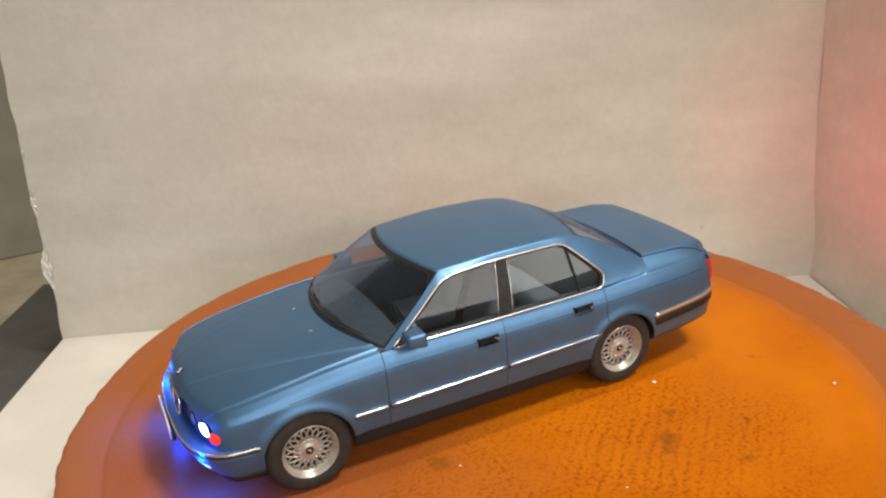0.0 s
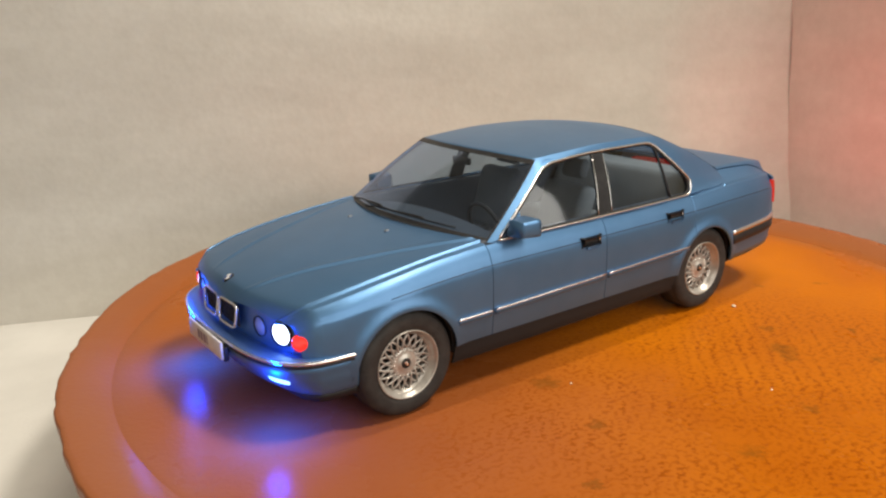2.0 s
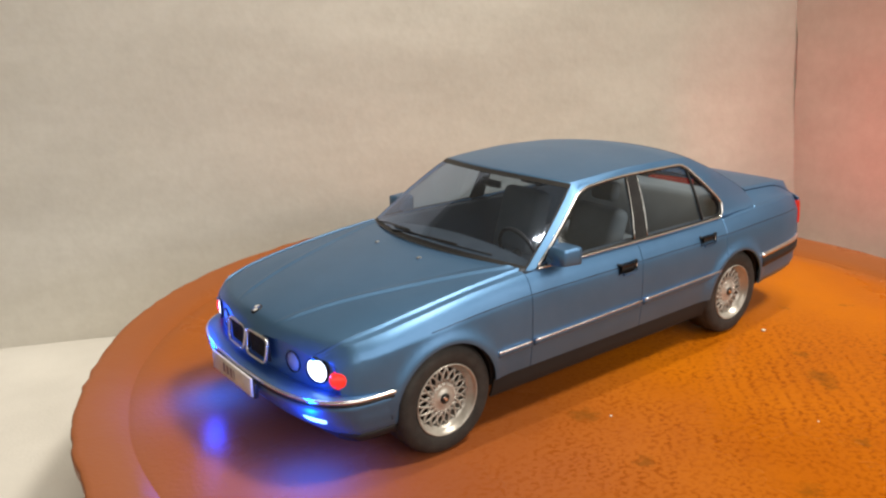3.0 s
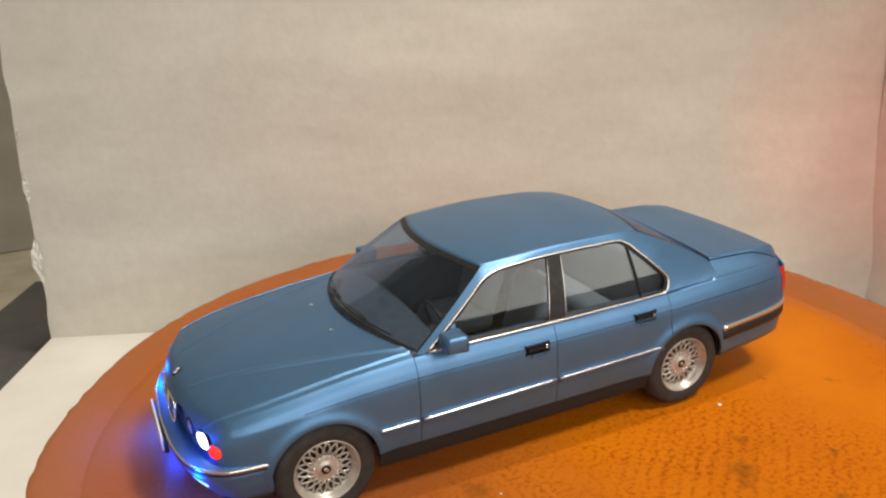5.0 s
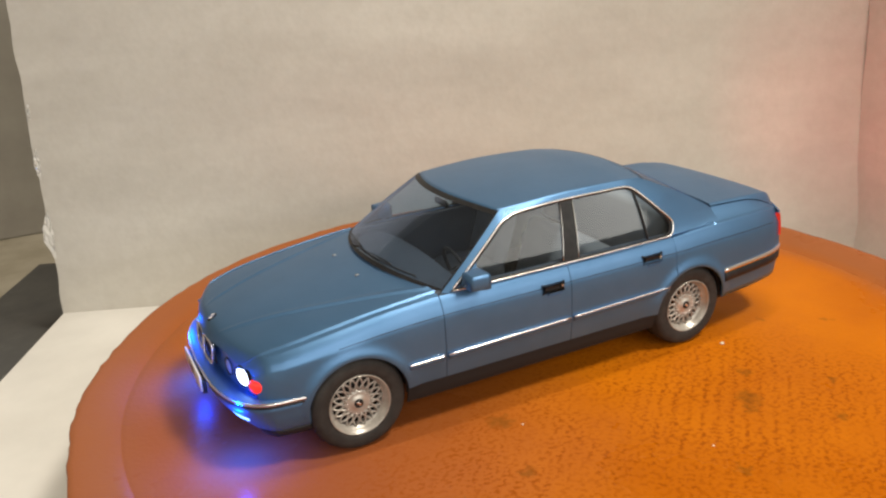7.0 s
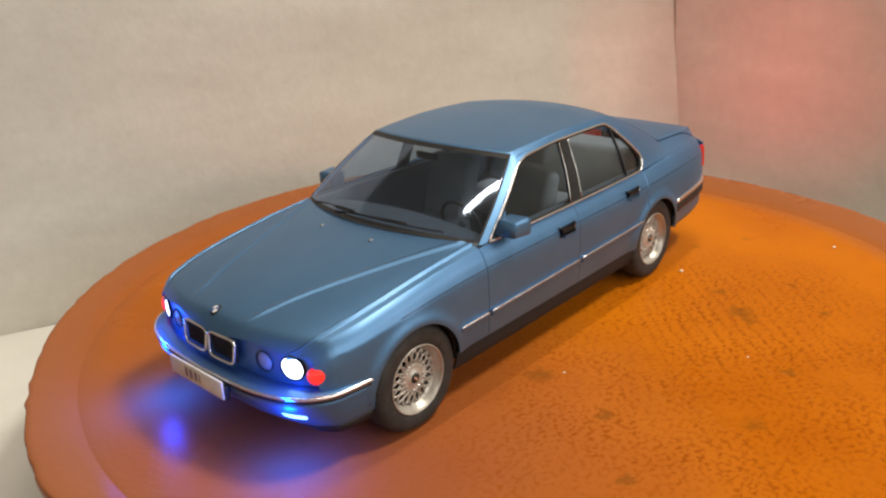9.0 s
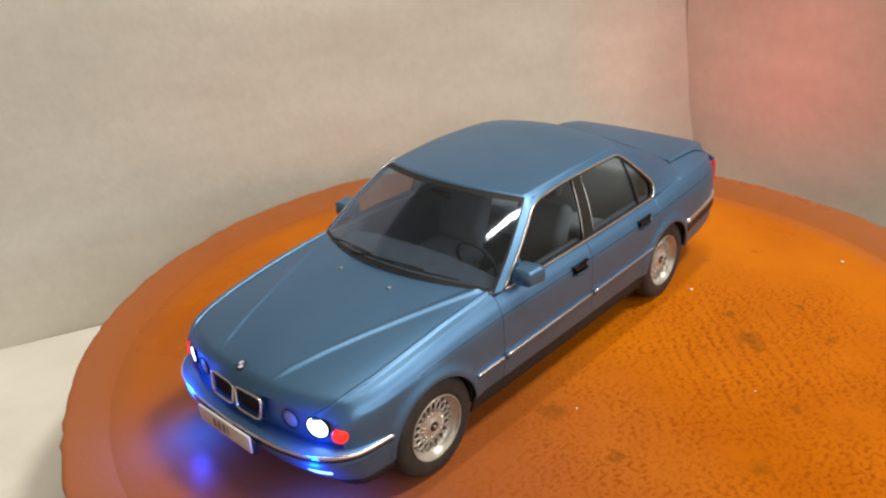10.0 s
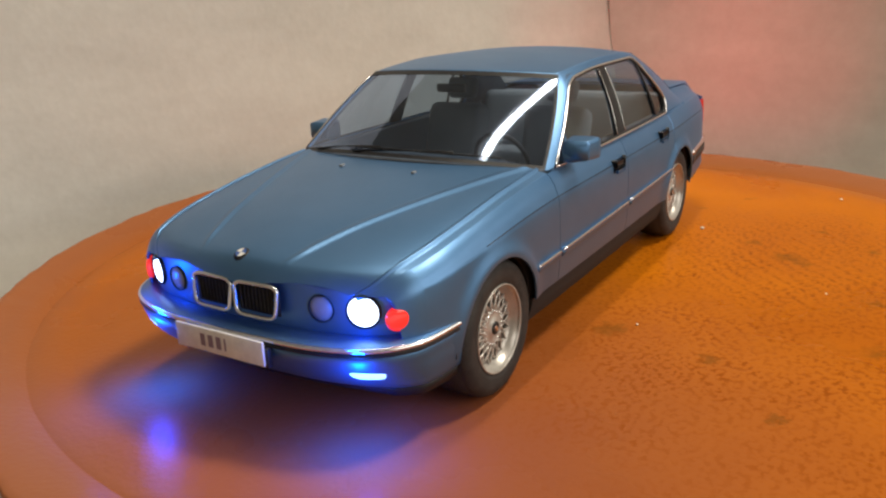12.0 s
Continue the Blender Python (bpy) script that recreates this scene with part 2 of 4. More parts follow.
    # the rim is rougher and browner than the varnished dish
    flat = node(m, "ShaderNodeVectorMath")
    flat.operation = "MULTIPLY"
    link(p.outputs["Vector"], flat.inputs[0])
    flat.inputs[1].default_value = (1, 1, 0)
    far = node(m, "ShaderNodeVectorMath")
    far.operation = "LENGTH"
    link(flat.outputs["Vector"], far.inputs[0])
    edge_fac = node(m, "ShaderNodeMapRange")
    link(far.outputs["Value"], edge_fac.inputs["Value"])
    edge_fac.inputs["From Min"].default_value, edge_fac.inputs["From Max"].default_value, edge_fac.inputs["To Max"].default_value = 0.172, 0.19, 0.85
    colour = blended(edge_fac.outputs["Result"], colour, (0.28, 0.1, 0.042))
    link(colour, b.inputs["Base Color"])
    gloss = ramp(m, wide, "Fac", [(0.3, (0.22,) * 3), (0.7, (0.38,) * 3)])
    wire(m, gloss, "Color", b, "Roughness")
    bump = node(m, "ShaderNodeBump", Strength=0.3, Distance=0.0004)
    wire(m, pit, "Fac", bump, "Height")
    wire(m, bump, "Normal", b, "Normal")


SAUCER = (0.0243, -0.009, 0.0)
STAINS = [((-0.026, -0.056), 0.006), ((0.066, -0.0925), 0.0065), ((0.061, -0.097), 0.004), ((-0.01, -0.129), 0.005), ((-0.033, -0.0875), 0.0045), ((0.08, -0.077), 0.004), ((0.085, -0.12), 0.004), ((0.105, -0.1), 0.003), ((0.125, -0.045), 0.003), ((0.03, -0.125), 0.003), ((-0.06, -0.11), 0.0035), ((0.15, -0.06), 0.003)]

terracotta_nodes()


# ---- building helpers ----
def empty(name, place=(0, 0, 0)):
    ob = new(name)
    ob.location = place
    return ob


def part(name, bm, mat, parent=None, label="", smooth=True, solid=0.0, crisp=True):
    """One mesh object from a bmesh, under a thing or a part."""
    me = bpy.data.meshes.new(name)
    bm.to_mesh(me)
    bm.free()
    me.materials.append(mat)
    if smooth:
        me.polygons.foreach_set("use_smooth", [True] * len(me.polygons))
    ob = new(name, me)
    ob.parent = parent
    if label:
        ob["label"] = label
    if solid:
        mod = ob.modifiers.new("thickness", "SOLIDIFY")
        mod.thickness, mod.offset = solid, -1
        if crisp:
            ob.modifiers.new("crisp_edges", "EDGE_SPLIT").split_angle = radians(48)
    return ob


def bm_grid(fn, nu, nv, hint=None, us=None, vs=None):
    """A sheet of quads from fn(u, v), in millimetres, facing the way of hint."""
    bm = bmesh.new()
    us = us if us is not None else [i / nu for i in range(nu + 1)]
    vs = vs if vs is not None else [j / nv for j in range(nv + 1)]
    rows = [[bm.verts.new([c * 0.001 for c in fn(u, v)]) for v in vs] for u in us]
    for a, b in zip(rows, rows[1:]):
        for i in range(len(a) - 1):
            bm.faces.new((a[i], b[i], b[i + 1], a[i + 1]))
    if hint:
        bm.normal_update()
        if sum(f.normal.dot(Vector(hint)) * f.calc_area() for f in bm.faces) < 0:
            bmesh.ops.reverse_faces(bm, faces=bm.faces)
    return bm


def bm_tube(points, r, n=8, closed=False, flat=1.0):
    """A round bar along points, in millimetres; flat squeezes it across."""
    bm = bmesh.new()
    pts = [Vector(p) * 0.001 for p in points]
    rings, count = [], len(pts)
    for i, p in enumerate(pts):
        a = pts[(i - 1) % count] if closed or i else p
        b = pts[(i + 1) % count] if closed or i < count - 1 else p
        way = (b - a).normalized()
        side = way.cross(Vector((0, 0, 1)))
        side = side.normalized() if side.length > 1e-4 else Vector((0, 1, 0))
        up = side.cross(way)
        rings.append([bm.verts.new(p + (side * math.cos(k) * flat + up * math.sin(k)) * r * 0.001) for k in [2 * math.pi * j / n for j in range(n)]])
    for i in range(count if closed else count - 1):
        a, b = rings[i], rings[(i + 1) % count]
        for j in range(n):
            bm.faces.new((a[j], a[(j + 1) % n], b[(j + 1) % n], b[j]))
    if not closed:
        bm.faces.new(list(reversed(rings[0])))
        bm.faces.new(rings[-1])
    bmesh.ops.recalc_face_normals(bm, faces=bm.faces)
    return bm


def bm_box(x0, x1, y0, y1, z0, z1, bevel=0.0, seg=2):
    """A box with rounded edges, in millimetres."""
    bm = bmesh.new()
    bmesh.ops.create_cube(bm, size=1)
    for v in bm.verts:
        v.co = Vector(((x0 + x1) / 2 + v.co.x * (x1 - x0), (y0 + y1) / 2 + v.co.y * (y1 - y0), (z0 + z1) / 2 + v.co.z * (z1 - z0))) * 0.001
    if bevel:
        bmesh.ops.bevel(bm, geom=bm.edges[:], offset=bevel * 0.001, segments=seg, affect="EDGES", profile=0.5)
    return bm


def bm_lathe(profile, n=48, axis="y", closed=False):
    """Profile of (radius, along) in millimetres, turned round the y or z axis."""
    bm = bmesh.new()
    rings = []
    for k in range(n):
        c, s = math.cos(2 * math.pi * k / n), math.sin(2 * math.pi * k / n)
        if axis == "y":
            rings.append([bm.verts.new((r * c * 0.001, h * 0.001, r * s * 0.001)) for r, h in profile])
        elif axis == "x":
            rings.append([bm.verts.new((h * 0.001, r * c * 0.001, r * s * 0.001)) for r, h in profile])
        else:
            rings.append([bm.verts.new((r * c * 0.001, r * s * 0.001, h * 0.001)) for r, h in profile])
    m = len(profile)
    for k in range(n):
        a, b = rings[k], rings[(k + 1) % n]
        for i in range(m if closed else m - 1):
            bm.faces.new((a[i], b[i], b[(i + 1) % m], a[(i + 1) % m]))
    bmesh.ops.remove_doubles(bm, verts=bm.verts, dist=1e-7)
    bmesh.ops.recalc_face_normals(bm, faces=bm.faces)
    return bm


def curve(*pts):
    """A smooth function through (x, value) pairs."""
    xs, ys = np.array([p[0] for p in pts], float), np.array([p[1] for p in pts], float)
    d = np.diff(ys) / np.diff(xs)
    m = np.empty(len(xs))
    m[0], m[-1] = d[0], d[-1]
    for i in range(1, len(xs) - 1):
        m[i] = 0 if d[i - 1] * d[i] <= 0 else 2 * d[i - 1] * d[i] / (d[i - 1] + d[i])

    def at(x):
        x = min(max(x, xs[0]), xs[-1])
        i = min(int(np.searchsorted(xs, x, "right")) - 1, len(xs) - 2)
        h = xs[i + 1] - xs[i]
        t = (x - xs[i]) / h
        return float((2 * t**3 - 3 * t**2 + 1) * ys[i] + (t**3 - 2 * t**2 + t) * h * m[i] + (3 * t**2 - 2 * t**3) * ys[i + 1] + (t**3 - t**2) * h * m[i + 1])

    return at


def mix(a, b, t):
    return a + (b - a) * t


# ---- the setting: foam backdrop, table, room ----
CORNER, LEFT_END = Vector((0.347, 0.071)), Vector((-0.1745, 0.301))
CORNER_LEAN, LEFT_LEAN = Vector((0.162, 0.164)), Vector((0.042, -0.119))  # sideways for each metre up
BACK = (CORNER - LEFT_END).normalized()
OUT = Vector((BACK.y, -BACK.x))  # towards the camera
FLOOR_Z = -0.05


def slab(name, bend, sx, sy, sz, mat, wave=0.0, label="", cuts=64):
    """A gently uneven board; bend puts a point (along, up, out) in its place."""
    bm = bmesh.new()
    bmesh.ops.create_grid(bm, x_segments=cuts, y_segments=cuts, size=0.5)
    top = bmesh.ops.extrude_face_region(bm, geom=bm.faces[:])
    for v in [g for g in top["geom"] if isinstance(g, bmesh.types.BMVert)]:
        v.co.z += 1
    for v in bm.verts:
        v.co = Vector(((v.co.x + 0.5) * sx, (v.co.y + 0.5) * sy, v.co.z * sz))
        v.co.z += wave * noise.noise(Vector((v.co.x * 1.8, v.co.y * 9.5, len(name)))) + 0.3 * wave * noise.noise(Vector((v.co.x * 1.6, v.co.y * 24, 3.3))) + 0.12 * wave * noise.noise(Vector((v.co.x * 18, v.co.y * 34, 7.7)))
        if wave and v.co.x < 1e-6:
            v.co.x += 0.0018 * noise.noise(Vector((3.1, v.co.y * 60, v.co.z * 20)))
    bmesh.ops.recalc_face_normals(bm, faces=bm.faces)
    for v in bm.verts:
        v.co = bend(*v.co)
    bmesh.ops.recalc_face_normals(bm, faces=bm.faces)
    ob = part(name, bm, mat, None, "", smooth=True)
    crisp = ob.modifiers.new("crisp_edges", "EDGE_SPLIT")
    crisp.split_angle = radians(50)
    return tagged(ob, label, name.split("_")[0], "", "structure")


def back_sheet(a, up, out):
    foot, lean = LEFT_END.lerp(CORNER, a / BACK_LONG), LEFT_LEAN.lerp(CORNER_LEAN, min(a / BACK_LONG, 1))
    p = foot + lean * (up - 0.02) + OUT * (out - 0.024)
    return (p.x, p.y, up - 0.07)


def right_sheet(a, up, out):
    p = CORNER + OUT * a + CORNER_LEAN.lerp(BACK * 0.17, min(a / 0.3, 1)) * (up - 0.02) - BACK * (out - 0.024)
    return (p.x, p.y, up - 0.07)


BACK_LONG = (CORNER - LEFT_END).length
slab("wall_back", back_sheet, BACK_LONG + 0.022, 0.34, 0.024, foam, wave=0.006, label="upright sheet of white packing foam behind the saucer")
slab("wall_right", right_sheet, 0.26, 0.34, 0.024, foam, wave=0.006, label="upright sheet of white packing foam beside the saucer")

# the foam underlay, its free edge running on from the backdrop's end
bm = bmesh.new()
edge = Vector((-0.043, -0.1)).normalized()
corners = [LEFT_END, LEFT_END + edge * 0.75, CORNER + OUT * 0.75, CORNER]
low = [bm.verts.new((c.x, c.y, FLOOR_Z - 0.02)) for c in corners]
high = [bm.verts.new((c.x, c.y, FLOOR_Z)) for c in corners]
bm.faces.new(high), bm.faces.new(low[::-1])
for i in range(4):
    bm.faces.new((low[i], low[(i + 1) % 4], high[(i + 1) % 4], high[i]))
bmesh.ops.recalc_face_normals(bm, faces=bm.faces)
tagged(part("floor", bm, foam_lit, smooth=False), "flat sheet of white packing foam under the saucer", "floor", "", "structure")

bm = bm_box(-1500, 1500, -1300, 1500, -790, -782)
tagged(part("floor_room", bm, boards, smooth=False), "brown floor of the room", "floor", "", "structure")
bm = bm_box(-640, 620, -620, 900, -105, -70, 4)
table = empty("table")
part("tabletop", bm, cream, table, smooth=False)
for lx, ly in ((-600, -580), (580, -580), (-600, 860), (580, 860)):
    part("leg", bm_box(lx - 25, lx + 25, ly - 25, ly + 25, -782, -105.5, 4), grey_board, table, smooth=False)
tagged(table, "cream topped table that carries the foam backdrop", "table")
for name, box in (("wall_1", (-1520, -1500, -1300, 1500)), ("wall_2", (1500, 1520, -1300, 1500)), ("wall_3", (-1520, 1520, 1500, 1520)), ("wall_4", (-1520, 1520, -1320, -1300))):
    tagged(part(name, bm_box(*box, -790, 1600), plaster, smooth=False), "plain painted wall of the room", "wall", "", "structure")
tagged(part("ceiling", bm_box(-1520, 1520, -1320, 1520, 1600, 1620), plaster, smooth=False), "plain painted ceiling of the room", "ceiling", "", "structure")

# beyond the backdrop's free end: a dark mat on the table and a grey board
bm = bmesh.new()
a0, a1 = LEFT_END - edge * 0.16, LEFT_END + edge * 0.6
off = Vector((edge.y, -edge.x)) * 0.085
pts = [a0 + off * 0.02, a1 + off * 0.02, a1 + off, a0 + off]
low = [bm.verts.new((c.x, c.y, -0.07)) for c in pts]
high = [bm.verts.new((c.x, c.y, -0.066)) for c in pts]
bm.faces.new(high), bm.faces.new(low[::-1])
for i in range(4):
    bm.faces.new((low[i], low[(i + 1) % 4], high[(i + 1) % 4], high[i]))
bmesh.ops.recalc_face_normals(bm, faces=bm.faces)
tagged(part("mat", bm, dark_mat, smooth=False), "dark grey mat on the table beside the foam", "mat")
bm = bm_box(-250, -150, 600, 622, -70, 420, 2)
tagged(part("board", bm, grey_board, smooth=False), "grey board standing on the table behind the backdrop", "board")

# crumpled clear tape along the free edge of the foam
for z0, z1, w in ((-0.008, 0.028, 5.5), (0.05, 0.07, 2.5), (0.09, 0.099, 1.6)):
    rng = random.Random(int(z1 * 1000))

    def crumple(u, v, z0=z0, z1=z1, w=w, rng=rng):
        p = LEFT_END + LEFT_LEAN * (mix(z0, z1, u) + 0.05) + BACK * (0.002 - 0.001 * w * math.sin(math.pi * u) * (v * 1.3 - 0.3)) + OUT * (0.0016 + 0.0012 * rng.random())
        return (p.x * 1000 + rng.uniform(-0.5, 0.5), p.y * 1000 + rng.uniform(-0.5, 0.5), mix(z0, z1, u) * 1000 + rng.uniform(-0.8, 0.8))

    tagged(part("tape", bm_grid(crumple, 14, 5), film_clear, smooth=False, solid=0.0002), "crumpled clear tape on the edge of the foam", "tape")

# ---- the saucer ----
dish = [(0, -50), (150, -50), (158, -48), (178, -14), (186.4, -6), (186.4, -0.9), (185.2, -0.5), (183.6, -0.08), (181, -0.02), (178, 0), (140, 0), (100, 0), (50, 0), (0, 0)]
RIM_MID, RIM_R = Vector((0.0019, -0.0082)), 0.205  # the flange is a little off the dish's middle and dips towards its front


def rim_pt(turn, v):
    """The flange: turn round the saucer, v from the groove over the lip and back under."""
    way = Vector((math.cos(turn), math.sin(turn)))
    wear = 0.0009 * noise.noise(Vector((way.x * 5, way.y * 5, 1.3))) + 0.0011 * noise.noise(Vector((way.x * 24, way.y * 24, 4.0))) + 0.0006 * min(0, noise.noise(Vector((way.x * 60, way.y * 60, 2.0))))
    edge = RIM_MID + way * (RIM_R + wear)
    lift = max(0.0034 + 0.02 * (edge.y - RIM_MID.y), -0.001)
    inner = way * 0.1835
    along, up, down = ((0, -0.12, 0), (0.05, 0.2, 0.02), (0.12, 0.9, 0.05), (0.3, 1.5, 0.2), (0.5, 1.7, 0.42), (0.7, 1.6, 0.66), (0.86, 1.2, 0.86), (0.96, 0.8, 0.97), (0.99, 0.3, 1.0), (1.0, -0.7, 1.0), (0.985, -4.2, 1.0), (0.9, -7.0, 0.9), (0.6, -9.5, 0.5), (0.0, -12.0, 0.0))[v]
    p = inner.lerp(edge, along)
    return (p.x * 1000, p.y * 1000, up + down * lift * 1000 + 0.25 * noise.noise(Vector((p.x * 60, p.y * 60, 0))))


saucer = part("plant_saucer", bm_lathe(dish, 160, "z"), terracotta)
bm = bm_grid(lambda u, v: rim_pt(2 * math.pi * u, int(v)), 360, 0, None, vs=list(range(14)))
bmesh.ops.remove_doubles(bm, verts=bm.verts, dist=1e-6)
bmesh.ops.recalc_face_normals(bm, faces=bm.faces)
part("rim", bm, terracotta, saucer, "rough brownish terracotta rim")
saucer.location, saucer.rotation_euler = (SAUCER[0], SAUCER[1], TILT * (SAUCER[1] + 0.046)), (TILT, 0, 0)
tagged(saucer, "round orange terracotta plant saucer with worn rim, on white foam", "saucer")

# ---- the model car: lines of the body, in millimetres from the middle of the wheelbase ----
WHEELS = {-1: -78.3, 1: 78.3}
WHEEL_R, ARCH = 18.6, 19.2
half_width = curve((-121, 28), (-118.6, 34), (-116, 39), (-113, 42.8), (-109, 45.9), (-104, 47.8), (-96, 49.2), (-80, 50.2), (-40, 51), (20, 51.3), (70, 51.2), (94, 50.6), (115, 49), (130, 46.4), (138, 43.8), (143, 40))
shoulder = curve((-121, 40), (-112, 42.3), (-100, 45), (-80, 48.4), (-60, 51), (-40, 52.2), (20, 52.6), (70, 53.0), (98, 53.9), (125, 53.3), (138, 51.4), (143, 49.3))
low_inset = curve((8, 5), (12, 3.2), (16, 1.7), (22, 0.6), (28, 0.1), (31, 0))
high_inset = curve((0, 0), (0.4, 0.1), (0.62, 0.35), (0.68, 0.5), (0.72, 0.85), (0.82, 1.6), (0.9, 2.5), (0.96, 3.4), (1, 4.2))
hood_mid = curve((-123, 41.2), (-121, 43), (-118, 44.6), (-110, 47), (-98, 49.6), (-78, 52.4), (-62, 54.3), (-50, 55.6), (-40, 56.4))
deck_mid = curve((60, 60.9), (98, 60.2), (120, 59.7), (134, 58.3), (141, 56.8), (146, 54.8))
trim_height = lambda x: 30.2 + 0.018 * x


def side_y(x, z, flare=True):
    """Half the body's width at a place along it and a height."""
    top = shoulder(x)
    inset = low_inset(z) if z < 31 else high_inset((z - 31) / (top - 31))
    y = half_width(x) - inset
    if flare:
        for cx in WHEELS.values():
            r = math.hypot(x - cx, z - WHEEL_R)
            y += 1.1 * math.exp(-(((r - ARCH - 0.8) / 2.6) ** 2)) * (1 if z > 16 else 0)
    return y


def sill(x, low=13.0):
    for cx in WHEELS.values():
        if abs(x - cx) < ARCH:
            return max(low, WHEEL_R + math.sqrt(ARCH**2 - (x - cx) ** 2))
    return low


def stations(x0, x1):
    """Places along the car, gathered where the wheel arches are steep."""
    xs = set(np.linspace(x0, x1, max(4, int((x1 - x0) / 3))).round(3))
    for cx in WHEELS.values():
        xs |= {round(cx + (ARCH - 0.001) * math.cos(math.pi * k / 26), 3) for k in range(27)} | {cx - ARCH - 0.02, cx + ARCH + 0.02}
    return sorted(x for x in xs if x0 <= x <= x1)


def nose_line(y):
    """Where the bonnet's front edge lies, by distance across."""
    return -122.0 + 5.2 * (abs(y) / 33) ** 2.4


def lip(x, y):
    """How far the front edge rolls down."""
    d = min(max((x - nose_line(y)) / 4.6, 0), 1)
    return 3.3 * (1 - d) ** 2


def hood_top(x, y):
    y = abs(y)
    roll = lip(x, y)
    mid, end = hood_mid(x), half_width(x) - 4.2
    along = min(max((x + 119) / 75, 0), 1)
    fold = min(max(mix(13.5, 40.5, along), 10), end - 4)
    crown = mix(0.9, 2.5, along ** 2)
    bead = mix(0.62, 0.5, along ** 3) * math.exp(-(((y - fold) / mix(0.85, 1.2, along)) ** 2)) * min(1, max(0, (x + 119) / 8))
    if y < fold:
        return mid - crown * (y / fold) ** 2 + bead - roll
    t = (y - fold) / (end - fold)
    return mix(mid - crown, shoulder(x), 0.5 * t + 0.5 * t ** mix(3.6, 2.2, along)) + bead * (1 - t) - roll


def deck_top(x, y):
    y = abs(y)
    mid, end = deck_mid(x), half_width(x) - 4.2
    bend = min(38.6, end - mix(5.5, 4.2, min(max((x - 118) / 24, 0), 1)))  # where the lid turns down to the wing
    if y < bend:
        return mid - 0.5 * (y / bend) ** 2
    t = min((y - bend) / (end - bend), 1)
    return mix(mid - 0.5, shoulder(x), t * (1.5 - 0.5 * t))


# side glass outline and the pillars' outer edge, matched point by point
LEAN = 9.6  # how far the side glass leans in over its height


def side_glass_y(x, z):
    t = (z - 53) / 23
    return 47.6 - LEAN * t - 0.9 * math.sin(math.pi * min(max(t, 0), 1)) * -1 - 0.9 * ((x - 20) / 60) ** 2 * (1 - 0.4 * t)


def outline(knots, n):
    """n + 1 evenly spaced points along a smooth line through knots."""
    pts = [Vector(k) for k in knots]
    fine = []
    for i in range(len(pts) - 1):
        p0, p1, p2, p3 = pts[max(i - 1, 0)], pts[i], pts[i + 1], pts[min(i + 2, len(pts) - 1)]
        for k in range(24):
            t = k / 24
            fine.append(0.5 * (2 * p1 + (p2 - p0) * t + (2 * p0 - 5 * p1 + 4 * p2 - p3) * t**2 + (3 * p1 - p0 - 3 * p2 + p3) * t**3))
    fine.append(pts[-1])
    d = [0.0]
    for a, b in zip(fine, fine[1:]):
        d.append(d[-1] + (b - a).length)
    out = []
    for i in range(n + 1):
        want, j = d[-1] * i / n, 0
        j = min(int(np.searchsorted(d, want, "right")) - 1, len(fine) - 2)
        t = (want - d[j]) / max(d[j + 1] - d[j], 1e-9)
        out.append(fine[j].lerp(fine[j + 1], t))
    return out


def lined(segments):
    pts = []
    for knots, n in segments:
        pts += outline(knots, n)[:-1]
    return pts


GLASS_LINE = lined([([(-38.0, 53.0), (-25, 63.0), (-12.5, 72.2)], 16), ([(-12.5, 72.2), (-9.5, 73.7), (-5, 75.0)], 6), ([(-5, 75.0), (15, 76.2), (46, 76.2)], 20), ([(46, 76.2), (51, 75.8), (54.8, 73.8)], 8), ([(54.8, 73.8), (62.0, 67.2), (68.4, 61.0)], 10), ([(68.4, 61.0), (70.0, 58.4), (69.2, 54.8), (67.2, 53.2)], 10), ([(67.2, 53.2), (20, 53.1), (-38, 53.0)], 32)])

roof_half = curve((-19, 34.6), (-8, 36.0), (4, 36.6), (25, 36.9), (48, 36.2), (69, 33.2))
roof_mid = curve((-22, 77.2), (-10, 78.6), (10, 79.9), (28, 80.4), (48, 80.3), (60, 79.4), (70, 77.6))
roof_edge = curve((-22, 74.4), (-14, 75.7), (0, 77.0), (25, 78.2), (48, 77.9), (60, 76.9), (70, 75.0))
roof_front = lambda u: -18.0 + 7.9 * u * u
roof_rear = lambda u: 67.0 - 4.6 * u * u


def roof_pt(u, v):
    """u across, minus one to one; v from the header to the rear window."""
    x = mix(roof_front(u), roof_rear(u), v)
    return (x, u * roof_half(x), roof_mid(x) - (roof_mid(x) - roof_edge(x)) * abs(u) ** 2.1)


def screen_pt(u, v):
    """The windscreen; v from the scuttle to the roof."""
    a = Vector((-55.5 + 14.2 * u * u, 45.4 * u, 56.2 - 3.6 * u * u))
    b = Vector(roof_pt(u, 0))
    p = a.lerp(b, v)
    bow = 1.3 * math.sin(math.pi * v) * (1 - 0.5 * u * u)
    wide = math.sin(math.pi * v) * abs(u) ** 3
    return (p.x - bow * 0.55 + 0.7 * wide, p.y + math.copysign(0.9, u) * wide, p.z + bow * 0.83)


def rear_glass_pt(u, v):
    a = Vector((100.5 - 3.0 * u * u, 40.0 * u, 60.1 - 1.4 * u * u))
    b = Vector(roof_pt(u, 1))
    p = a.lerp(b, v)
    bow = 0.8 * math.sin(math.pi * v)
    return (p.x + bow * 0.5, p.y, p.z + bow * 0.85)


